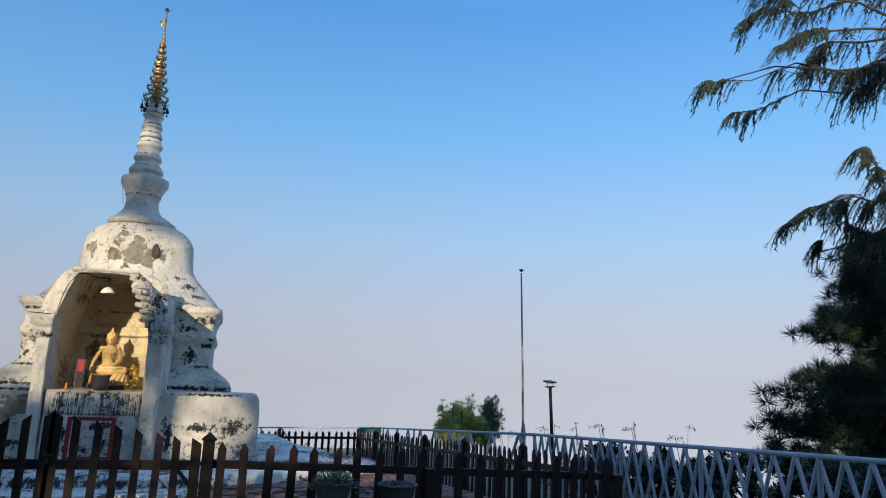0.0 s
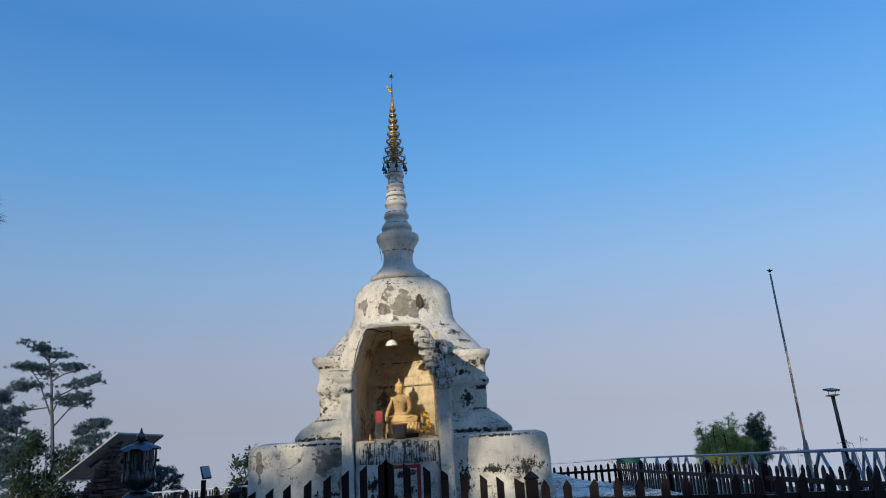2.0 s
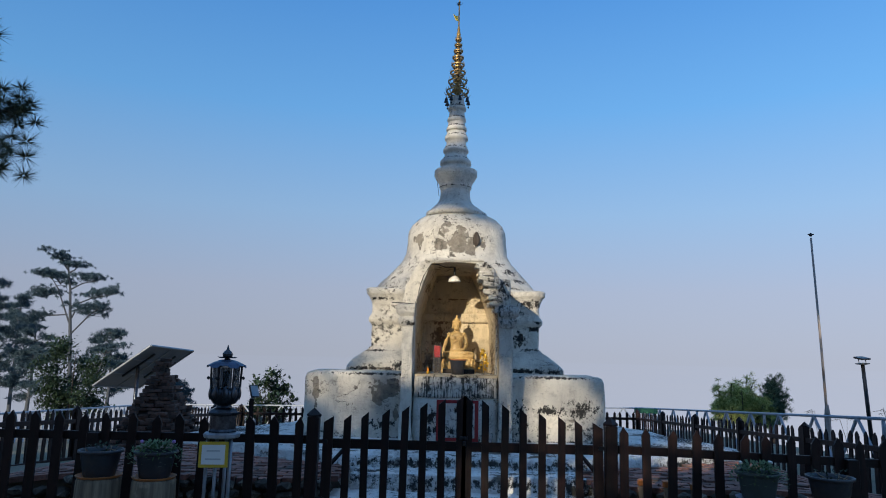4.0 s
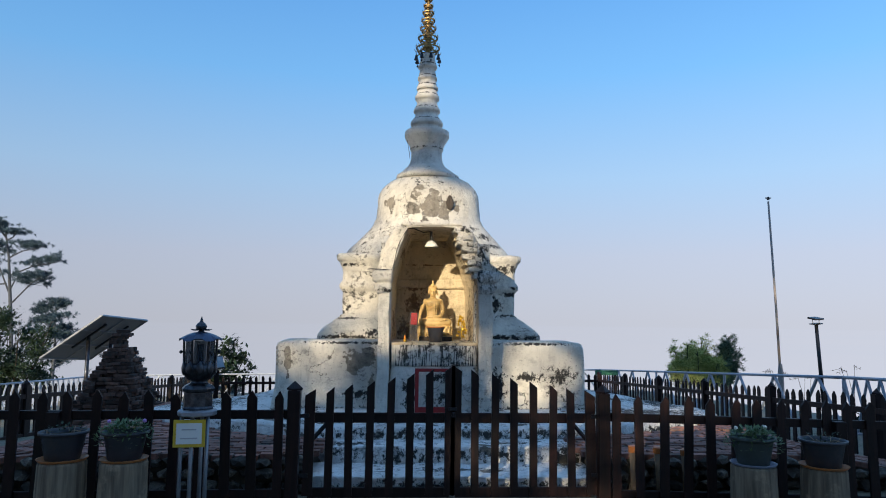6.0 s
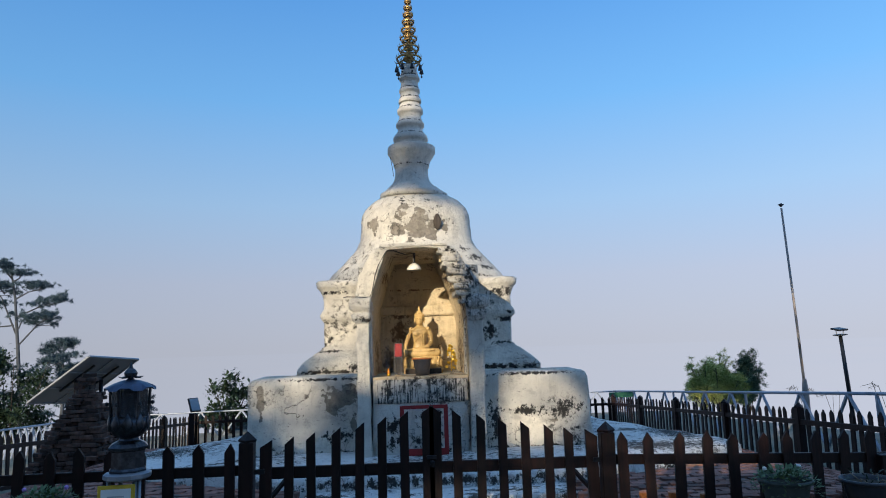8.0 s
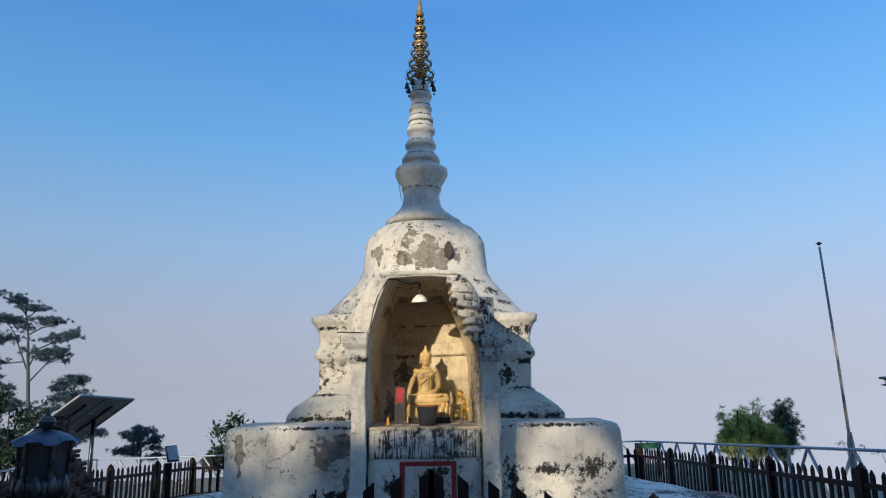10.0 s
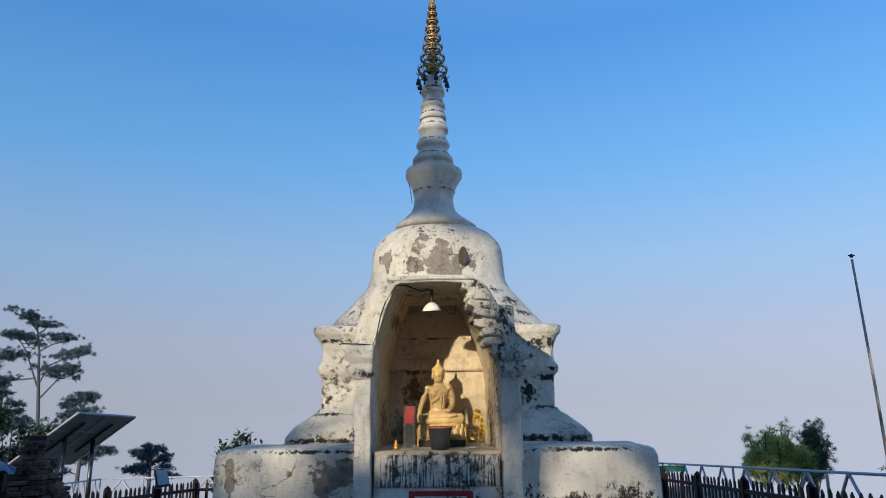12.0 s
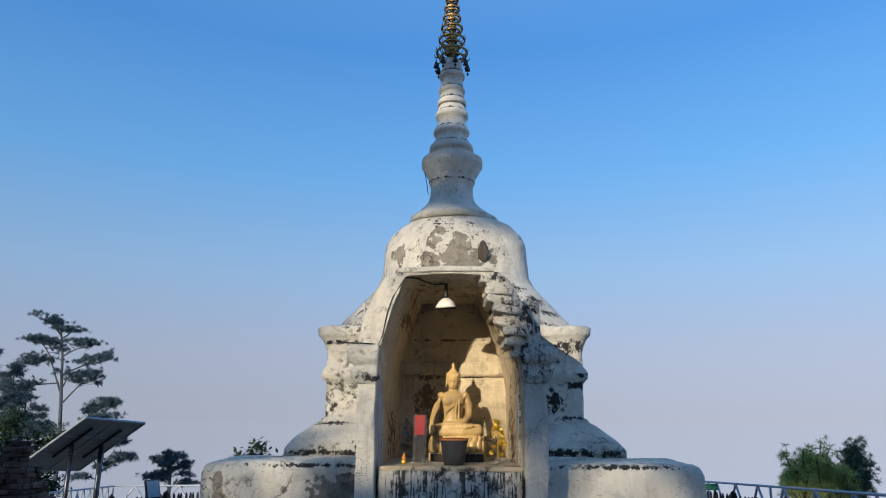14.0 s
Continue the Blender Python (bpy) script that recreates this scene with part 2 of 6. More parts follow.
WHITE_STREAK = whitewash("limewash_streaked", (0.70, 0.67, 0.60), (0.46, 0.44, 0.39), CRUST, (0.20, 0.18, 0.15), 0.56, 0.66, 0.95, 0.46)
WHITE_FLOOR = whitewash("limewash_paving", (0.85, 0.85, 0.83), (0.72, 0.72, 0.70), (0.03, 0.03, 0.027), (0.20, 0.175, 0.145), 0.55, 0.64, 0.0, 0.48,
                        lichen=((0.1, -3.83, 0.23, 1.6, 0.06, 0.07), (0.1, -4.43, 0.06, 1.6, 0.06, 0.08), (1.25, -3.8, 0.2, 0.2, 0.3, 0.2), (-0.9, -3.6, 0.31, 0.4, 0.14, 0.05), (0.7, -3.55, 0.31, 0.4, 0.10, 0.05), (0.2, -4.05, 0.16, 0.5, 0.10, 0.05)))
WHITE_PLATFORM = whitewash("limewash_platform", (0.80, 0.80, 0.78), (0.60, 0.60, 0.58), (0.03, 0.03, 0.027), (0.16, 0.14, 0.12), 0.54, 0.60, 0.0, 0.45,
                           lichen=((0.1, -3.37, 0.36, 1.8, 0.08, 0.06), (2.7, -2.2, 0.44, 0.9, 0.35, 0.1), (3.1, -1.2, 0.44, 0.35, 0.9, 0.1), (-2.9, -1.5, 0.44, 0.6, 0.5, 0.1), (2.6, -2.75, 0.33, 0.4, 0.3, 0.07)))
POLE_PAINT = plain("pale_weathered_paint", (0.30, 0.275, 0.265), 0.6, 0, 0.35, 0.2, 0.1, dirt=(0.22, 0.13, 0.09))
# brown stains low down; the spots high in the arch paint in its shadow
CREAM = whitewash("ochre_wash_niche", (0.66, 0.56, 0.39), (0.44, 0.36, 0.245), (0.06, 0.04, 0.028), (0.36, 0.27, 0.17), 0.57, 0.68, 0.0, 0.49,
                  stains_and_shade=((-0.24, -1.24, 1.74, 0.12, 0.2, 0.22), (-0.22, -1.26, 1.965, 0.22, 0.2, 0.035), (-0.36, -1.24, 1.42, 0.12, 0.2, 0.16), (0.0, -1.24, 2.30, 0.30, 0.2, 0.012), (0.18, -1.26, 1.968, 0.10, 0.2, 0.006), (-0.46, -1.6, 1.5, 0.1, 0.3, 0.25), (0.46, -1.6, 1.55, 0.1, 0.25, 0.22), (-0.40, -1.6, 2.42, 0.1, 0.5, 0.10), (0.38, -1.7, 2.40, 0.1, 0.4, 0.12)))
GREY_RENDER = plain("bare_render", (0.35, 0.315, 0.26), 0.9, 0, 0.45, 0.10, 0.7, dirt=(0.16, 0.14, 0.115))
STATUE = plain("ochre_stone", (0.66, 0.46, 0.20), 0.38, 0, 0.22, 0.05, 0.12)
FENCE_WOOD = grain_wood("stained_fence_wood", (0.017, 0.0068, 0.0062), (0.0065, 0.0042, 0.005), 0.5, 0.35)
STUMP_WOOD = grain_wood("weathered_stump", (0.26, 0.20, 0.14), (0.12, 0.09, 0.065), 0.9, 0.1)
BRICK = plain("old_brick", (0.115, 0.064, 0.048), 0.92, 0, 0.6, 0.05, 0.8, random_by_object=0.75, dirt=(0.045, 0.04, 0.035))
PAVER = plain("red_paver", (0.27, 0.125, 0.095), 0.9, 0, 0.6, 0.10, 0.7, random_by_object=0.5, dirt=(0.085, 0.075, 0.068))
RUBBLE = plain("dark_rubble_stone", (0.075, 0.066, 0.055), 0.95, 0, 0.6, 0.07, 0.8, random_by_object=0.5, dirt=(0.26, 0.24, 0.20))
MORTAR = plain("mortar_earth", (0.13, 0.105, 0.08), 0.95, 0, 0.5, 0.1, 0.7)
GOLD = plain("tarnished_gilt", (0.46, 0.29, 0.095), 0.45, 0.6, 0.8, 0.05, 0.3, dark=(0.06, 0.038, 0.025))
GILT = plain("bright_gilt", (0.85, 0.55, 0.08), 0.35, 0.7, 0.4, 0.02, 0.2)
DARK_METAL = plain("blackened_metal", (0.030, 0.034, 0.042), 0.38, 0.7, 0.5, 0.08, 0.2)
BLUE_ROOF = plain("blue_grey_sheet", (0.055, 0.085, 0.15), 0.4, 0.6, 0.4, 0.1, 0.2)
WORN_STEEL = plain("worn_dull_steel", (0.085, 0.092, 0.108), 0.28, 0.85, 0.7, 0.05, 0.35, dirt=(0.025, 0.025, 0.03))
STEEL = plain("galvanised_steel", (0.30, 0.325, 0.365), 0.45, 0.55, 0.3, 0.2, 0.15)
RAIL_PAINT = plain("pale_blue_grey_paint", (0.34, 0.39, 0.47), 0.5, 0.1, 0.3, 0.3, 0.1)
PANEL_BACK = plain("panel_backsheet", (0.15, 0.165, 0.195), 0.5, 0, 0.15, 0.5, 0.05)
PANEL_CELL = plain("panel_cells", (0.015, 0.02, 0.05), 0.15, 0, 0.2, 0.1, 0.02)
RED = plain("red_paint", (0.26, 0.008, 0.009), 0.6, 0, 0.35, 0.08, 0.15)
RED_PAPER = plain("red_paper", (0.50, 0.015, 0.014), 0.75, 0, 0.15, 0.1, 0.05)
BLACK_POT = plain("black_plastic", (0.036, 0.038, 0.048), 0.4, 0, 0.3, 0.08, 0.1, dirt=(0.06, 0.05, 0.045))
GREEN_POT = plain("grey_green_plastic", (0.05, 0.065, 0.06), 0.5, 0, 0.3, 0.1, 0.1)
TERRACOTTA = plain("orange_saucer_plastic", (0.42, 0.14, 0.035), 0.5, 0, 0.3, 0.08, 0.1)
BLUE_SAUCER = plain("grey_blue_saucer_plastic", (0.20, 0.22, 0.30), 0.5, 0, 0.2, 0.08, 0.1)
YELLOW = plain("yellow_board", (0.62, 0.40, 0.03), 0.6, 0, 0.2, 0.1, 0.05)
PAPER = plain("white_paper", (0.72, 0.70, 0.66), 0.7, 0, 0.06, 0.15, 0.02)
INK = plain("faded_ink", (0.42, 0.41, 0.40), 0.8, 0, 0.1, 0.1, 0.0)
EARTH = plain("pot_soil", (0.06, 0.045, 0.03), 0.95, 0, 0.4, 0.04, 0.6)
CORD = plain("black_cable", (0.012, 0.012, 0.012), 0.5, 0, 0.1, 0.1, 0.0)
ENAMEL = plain("white_enamel", (0.85, 0.84, 0.80), 0.35, 0, 0.05, 0.1, 0.02)
BARK = grain_wood("pine_bark", (0.085, 0.07, 0.06), (0.035, 0.03, 0.026), 0.95, 0.15)
NEEDLE = leafy("pine_needles", (0.020, 0.036, 0.028), (0.040, 0.062, 0.044))
# distance haze is mixed into these blue-grey needle and bark colours
NEEDLE_HAZED = leafy("hazed_pine_needles", (0.042, 0.080, 0.105), (0.070, 0.115, 0.145))
BARK_HAZED = plain("hazed_bark", (0.070, 0.082, 0.100), 0.95, 0, 0.3, 0.3, 0.3)
LEAF_Y = leafy("yellow_green_leaves", (0.34, 0.40, 0.12), (0.50, 0.54, 0.20))
YOUNG_NEEDLE = leafy("young_pine_needles", (0.07, 0.13, 0.09), (0.12, 0.19, 0.13))
LEAF_D = leafy("dark_leaves", (0.022, 0.045, 0.030), (0.048, 0.080, 0.046))
UNDERGROWTH = leafy("grey_green_leaves", (0.050, 0.070, 0.060), (0.090, 0.115, 0.095))
POT_LEAF = leafy("pot_plant_leaves", (0.085, 0.15, 0.07), (0.16, 0.23, 0.12))
FLOWER = plain("lilac_petals", (0.45, 0.25, 0.60), 0.6, 0, 0.2, 0.02, 0.0)
PALE_FLOWER = plain("pale_petals", (0.75, 0.72, 0.66), 0.6, 0, 0.1, 0.02, 0.0)
ORANGE = plain("orange_wax", (0.75, 0.26, 0.02), 0.4, 0, 0.2, 0.02, 0.0)
GREEN_BOX = plain("green_enamel", (0.03, 0.16, 0.09), 0.5, 0, 0.2, 0.1, 0.05)
SCREEN = plain("pale_blue_cell", (0.25, 0.36, 0.46), 0.15, 0, 0.15, 0.1, 0.0)


def clear_plastic():
    n = Nodes("clear_plastic")
    n.bsdf.inputs["Alpha"].default_value = 0.07
    return n.done((0.35, 0.36, 0.38), 0.06)


CLEAR = clear_plastic()


def dark_glass():
    n = Nodes("lantern_glass")
    n.bsdf.inputs["Transmission Weight"].default_value = 0.85
    n.bsdf.inputs["IOR"].default_value = 1.1
    return n.done((0.20, 0.23, 0.26), 0.1)


LANTERN_GLASS = dark_glass()


def ground_material():
    n = Nodes("hilltop_ground")
    c = n.mix(n.step(n.noise(1.6, 6, 0.65), 0.38, 0.66), (0.22, 0.19, 0.15), (0.12, 0.13, 0.085))
    c = n.mix(n.step(n.noise(0.12, 7, 0.75), 0.52, 0.68), c, (0.30, 0.27, 0.22))
    n.bump(n.noise(0.06, 8, 0.75), 0.8, 0.03)
    return n.done(c, 0.95)


GROUND = ground_material()


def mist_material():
    # black surface that glows in the horizon's colour in place of real haze
    n = Nodes("valley_mist_glow")
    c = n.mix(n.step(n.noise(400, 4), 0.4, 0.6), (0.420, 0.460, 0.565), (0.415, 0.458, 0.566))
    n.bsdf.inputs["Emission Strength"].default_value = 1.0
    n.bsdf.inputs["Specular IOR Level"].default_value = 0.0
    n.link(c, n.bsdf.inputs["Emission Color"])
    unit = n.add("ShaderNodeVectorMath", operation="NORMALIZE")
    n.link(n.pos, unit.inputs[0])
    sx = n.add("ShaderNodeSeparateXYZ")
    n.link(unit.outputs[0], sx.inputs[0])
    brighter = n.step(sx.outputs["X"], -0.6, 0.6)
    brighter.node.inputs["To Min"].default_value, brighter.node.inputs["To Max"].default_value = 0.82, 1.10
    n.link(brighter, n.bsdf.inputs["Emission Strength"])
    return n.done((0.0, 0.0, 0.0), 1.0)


MIST_GLOW = mist_material()

# ---- mesh helpers ----


def mesh_of(name, bm, material, smooth=False):
    me = bpy.data.meshes.new(name)
    bmesh.ops.recalc_face_normals(bm, faces=bm.faces)
    bm.to_mesh(me)
    bm.free()
    for m in material if isinstance(material, (list, tuple)) else [material]:
        me.materials.append(m)
    if smooth:
        me.polygons.foreach_set("use_smooth", [True] * len(me.polygons))
    return me


def part(name, bm, material, parent, label="", smooth=False):
    ob = new(name, mesh_of(name, bm, material, smooth))
    ob.parent = parent
    if label:
        tagged(ob, label)
    return ob


def piece(name, me, m, parent):
    ob = new(name, me)
    ob.parent = parent
    ob.matrix_basis = m
    return ob


def thing(name, label, category, m=None, group="", kind=""):
    ob = new(name)
    ob.empty_display_size = 0.1
    if m is not None:
        ob.matrix_basis = m
    return tagged(ob, label, category, group, kind)


def single(name, bm, material, label, category, m=None, group="", kind="", smooth=False):
    ob = new(name, mesh_of(name, bm, material, smooth))
    if m is not None:
        ob.matrix_basis = m
    return tagged(ob, label, category, group, kind)


def box(bm, cx, cy, cz, sx, sy, sz, bevel=0.0, m=None, mat=0):
    made = bmesh.ops.create_cube(bm, size=1)["verts"]
    bmesh.ops.scale(bm, vec=(sx, sy, sz), verts=made)
    if bevel:
        edges = list({e for v in made for e in v.link_edges})
        got = bmesh.ops.bevel(bm, geom=edges, offset=bevel, segments=1, affect="EDGES", profile=0.5)
        made = list({v for f in got["faces"] for v in f.verts} | {v for v in made if v.is_valid})
    bmesh.ops.translate(bm, vec=(cx, cy, cz), verts=made)
    if m is not None:
        bmesh.ops.transform(bm, matrix=m, verts=made)
    if mat:
        for f in {f for v in made for f in v.link_faces}:
            f.material_index = mat
    return made


def lathe(bm, profile, seg=32, cx=0.0, cy=0.0, squash=1.0, wobble=0.0, cap=True):
    rings = []
    for r, z in profile:
        ring = []
        for i in range(seg):
            a = 2 * math.pi * i / seg
            rr = r
            if wobble:
                rr += wobble * (noise.noise((math.cos(a) * 1.7 * r + 3, math.sin(a) * 1.7 * r, z * 2.3)) + 0.5 * noise.noise((math.cos(a) * 6 * r, math.sin(a) * 6 * r + 9, z * 7)))
            ring.append(bm.verts.new((cx + rr * math.cos(a), cy + squash * rr * math.sin(a), z)))
        rings.append(ring)
    for a, b in zip(rings, rings[1:]):
        for i in range(seg):
            j = (i + 1) % seg
            bm.faces.new((a[i], a[j], b[j], b[i]))
    if cap:
        bm.faces.new(rings[0])
        bm.faces.new(rings[-1])
    return rings


def tube(bm, pts, radius, seg=8, r_end=None):
    """A tube along points; it may taper."""
    rings = []
    pts = [Vector(p) for p in pts]
    for k, p in enumerate(pts):
        d = (pts[min(k + 1, len(pts) - 1)] - pts[max(k - 1, 0)]).normalized()
        side = d.cross(Vector((0, 0, 1)) if abs(d.z) < 0.9 else Vector((1, 0, 0))).normalized()
        up = d.cross(side)
        t = k / max(1, len(pts) - 1)
        r = radius + ((r_end if r_end is not None else radius) - radius) * t
        rings.append([bm.verts.new(p + r * (math.cos(2 * math.pi * i / seg) * side + math.sin(2 * math.pi * i / seg) * up)) for i in range(seg)])
    for a, b in zip(rings, rings[1:]):
        for i in range(seg):
            j = (i + 1) % seg
            bm.faces.new((a[i], a[j], b[j], b[i]))
    bm.faces.new(rings[0])
    bm.faces.new(rings[-1])


def densify(profile, step):
    out = [profile[0]]
    for (r0, z0), (r1, z1) in zip(profile, profile[1:]):
        k = max(1, int(math.hypot(r1 - r0, z1 - z0) / step))
        out += [(r0 + (r1 - r0) * i / k, z0 + (z1 - z0) * i / k) for i in range(1, k + 1)]
    return out


def round_rect(hx0, hx1, hy0, hy1, r, per=14, corner=4):
    """A rounded rectangle as a loop of points, evenly split sides."""
    pts = []
    for cx, cy, a0 in ((hx1 - r, hy1 - r, 0), (hx0 + r, hy1 - r, 90), (hx0 + r, hy0 + r, 180), (hx1 - r, hy0 + r, 270)):
        for i in range(corner + 1):
            a = radians(a0 + 90 * i / corner)
            pts.append((cx + r * math.cos(a), cy + r * math.sin(a)))
    out = []
    for i, p in enumerate(pts):
        q = pts[(i + 1) % len(pts)]
        k = per if i % (corner + 1) == corner else 1
        out += [(p[0] + (q[0] - p[0]) * j / k, p[1] + (q[1] - p[1]) * j / k) for j in range(k)]
    return out


def roughen(bm, amp, size=0.35, fine=0.35):
    for v in bm.verts:
        p = v.co
        d = Vector((noise.noise(p / size), noise.noise(p / size + Vector((7, 3, 1))), noise.noise(p / size + Vector((2, 9, 5)))))
        e = Vector((noise.noise(p * 5 / size), noise.noise(p * 5 / size + Vector((4, 3, 8))), noise.noise(p * 5 / size + Vector((6, 1, 5)))))
        v.co = p + amp * (d + fine * e)


def stack(bm, profile, cx, cy, depth_ratio, corner, step=0.07, per=12):
    """A square tower: profile gives half-widths over height, the plan is a rounded rectangle."""
    rings = []
    for r, z in densify(profile, step):
        loop = round_rect(cx - r, cx + r, cy - r * depth_ratio, cy + r * depth_ratio, corner, per)
        rings.append([bm.verts.new((x, y, z)) for x, y in loop])
    for a, b in zip(rings, rings[1:]):
        k = len(a)
        for i in range(k):
            j = (i + 1) % k
            bm.faces.new((a[i], a[j], b[j], b[i]))
    bm.faces.new(rings[-1])
    bm.faces.new(rings[0])


def smoothstep(a, b, x):
    t = min(1.0, max(0.0, (x - a) / (b - a)))
    return t * t * (3 - 2 * t)


def ground_z(x, y):
    """The hilltop: level before the gate, sinking gently behind, then falling away into the valley."""
    z = -0.062 * max(0.0, y + 4.3) if y < 18 else -0.062 * 22.3
    z -= 0.05 * max(0.0, -x - 3.2) * smoothstep(-5, 4, y) if x > -10 else 0.05 * 6.8 * smoothstep(-5, 4, y)
    out = max(0.0, x - 8.6, -x - 12.5, y - 17.5, -y - 60.0)
    return z - 0.42 * out * smoothstep(0, 10, out) if out < 150 else z - 63.0


def terrace_z(x, y):
    """Top of the brick paving round the shrine."""
    edge = ground_z(x, y) + 0.05
    k = max(smoothstep(3.3, 5.4, x), smoothstep(3.4, 5.9, -x), smoothstep(-1.2, 5.0, y))
    return 0.32 * (1 - k) + min(edge, 0.32) * k

# ---- ground, terrace ----


def build_ground():
    bm = bmesh.new()
    xs = [-4000, -1500, -600, -250, -120, -60, -35, -22, -16] + [-13 + i for i in range(0, 25)] + [14, 17, 22, 30, 45, 70, 120, 250, 600, 1500, 4000]
    ys = [-4000, -1500, -600, -250, -120, -75, -62, -45, -30, -22, -17] + [-14 + i * 0.8 for i in range(0, 42)] + [22, 26, 34, 45, 65, 95, 150, 300, 600, 1500, 4000]
    grid = []
    for y in ys:
        row = []
        for x in xs:
            near = 1 if abs(x) < 14 and -14 < y < 18 else 0
            row.append(bm.verts.new((x, y, ground_z(x, y) + near * 0.02 * noise.noise((x * 0.9, y * 0.9, 0)))))
        grid.append(row)
    for a, b in zip(grid, grid[1:]):
        for i in range(len(xs) - 1):
            bm.faces.new((a[i], a[i + 1], b[i + 1], b[i]))
    single("ground", bm, GROUND, "bare pale dusty earth and thin grass on the hilltop", "ground", kind="structure", smooth=True)
    # glowing disc that carries the horizon's haze below the skyline
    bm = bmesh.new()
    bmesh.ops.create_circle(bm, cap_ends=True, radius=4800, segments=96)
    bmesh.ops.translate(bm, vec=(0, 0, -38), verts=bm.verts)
    single("backdrop", bm, MIST_GLOW, "flat disc glowing in the horizon's colour for the valley mist", "mist", kind="structure")


build_ground()

FRONT = -4.25
terrace = thing("pavement", "worn red brick terrace around the white shrine", "terrace", kind="structure")


def build_terrace():
    bm = bmesh.new()
    xs = [-5.7 + 11.1 * i / 44 for i in range(45)]
    ys = [FRONT + 0.06 + 12.6 * i / 50 for i in range(51)]
    top = [[bm.verts.new((x, y, -0.08 if -1.3 < x < 1.45 and y < -3.35 else terrace_z(x, y) - 0.012)) for x in xs] for y in ys]
    low = [[bm.verts.new((x, y, ground_z(x, y) - 0.2)) for x in xs] for y in ys]
    for a, b in zip(top, top[1:]):
        for i in range(44):
            bm.faces.new((a[i], a[i + 1], b[i + 1], b[i]))
    for i in range(44):
        bm.faces.new((top[0][i], top[0][i + 1], low[0][i + 1], low[0][i]))
    for j in range(50):
        bm.faces.new((top[j][0], top[j + 1][0], low[j + 1][0], low[j][0]))
        bm.faces.new((top[j][44], top[j + 1][44], low[j + 1][44], low[j][44]))
    bmesh.ops.delete(bm, geom=[v for v in bm.verts if not v.link_faces], context="VERTS")
    part("bed", bm, MORTAR, terrace, "mortar and earth bed between the bricks")


build_terrace()


PLATFORM_PLAN = [(-1.25, -3.35), (1.5, -3.33), (2.5, -2.85), (3.55, -2.2), (3.62, -2.0), (3.30, -1.1), (3.0, -0.3), (2.72, 0.5), (2.5, 2.4), (-2.2, 2.4), (-2.5, 0.0), (-2.7, -0.65), (-3.42, -1.25), (-3.5, -2.0), (-2.5, -2.75)]


def on_platform(x, y):
    inside = False
    for (xa, ya), (xb, yb) in zip(PLATFORM_PLAN, PLATFORM_PLAN[1:] + PLATFORM_PLAN[:1]):
        if (ya > y) != (yb > y) and x < xa + (xb - xa) * (y - ya) / (yb - ya):
            inside = not inside
    return inside


def build_slab():
    """The low limewashed platform under the shrine, with its front steps."""
    bm = bmesh.new()
    stack_loop = []
    for (xa, ya), (xb, yb) in zip(PLATFORM_PLAN, PLATFORM_PLAN[1:] + PLATFORM_PLAN[:1]):
        k = max(2, int(math.hypot(xb - xa, yb - ya) / 0.1))
        stack_loop += [(xa + (xb - xa) * i / k, ya + (yb - ya) * i / k) for i in range(k)]
    rings = []
    for z, keep in ((-0.6, 1.0), (0.05, 1.0), (0.25, 1.0), (0.40, 1.0), (0.43, 0.992), (0.437, 0.96), (0.44, 0.90), (0.445, 0.80), (0.45, 0.65), (0.45, 0.3)):
        rings.append([bm.verts.new((x * keep, -0.4 + (y + 0.4) * keep, z)) for x, y in stack_loop])
    for a, b in zip(rings, rings[1:]):
        for i in range(len(a)):
            j = (i + 1) % len(a)
            bm.faces.new((a[i], a[j], b[j], b[i]))
    bm.faces.new(rings[-1])
    roughen(bm, 0.025, 0.5)
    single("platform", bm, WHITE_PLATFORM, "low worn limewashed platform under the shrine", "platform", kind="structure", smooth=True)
    steps = thing("stairs", "three worn limewashed masonry steps up from the gate", "steps", kind="structure")
    for z0, z1, y0, y1, x0, x1 in ((-0.05, 0.155, -4.42, -3.70, -1.22, 1.42), (-0.05, 0.305, -3.80, -3.30, -1.05, 1.40)):
        bm = bmesh.new()
        box(bm, (x0 + x1) / 2, (y0 + y1) / 2, (z0 + z1) / 2, x1 - x0, y1 - y0, z1 - z0)
        bmesh.ops.subdivide_edges(bm, edges=bm.edges[:], cuts=16, use_grid_fill=True)
        roughen(bm, 0.022, 0.3, 0.5)
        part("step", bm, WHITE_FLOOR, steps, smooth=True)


build_slab()


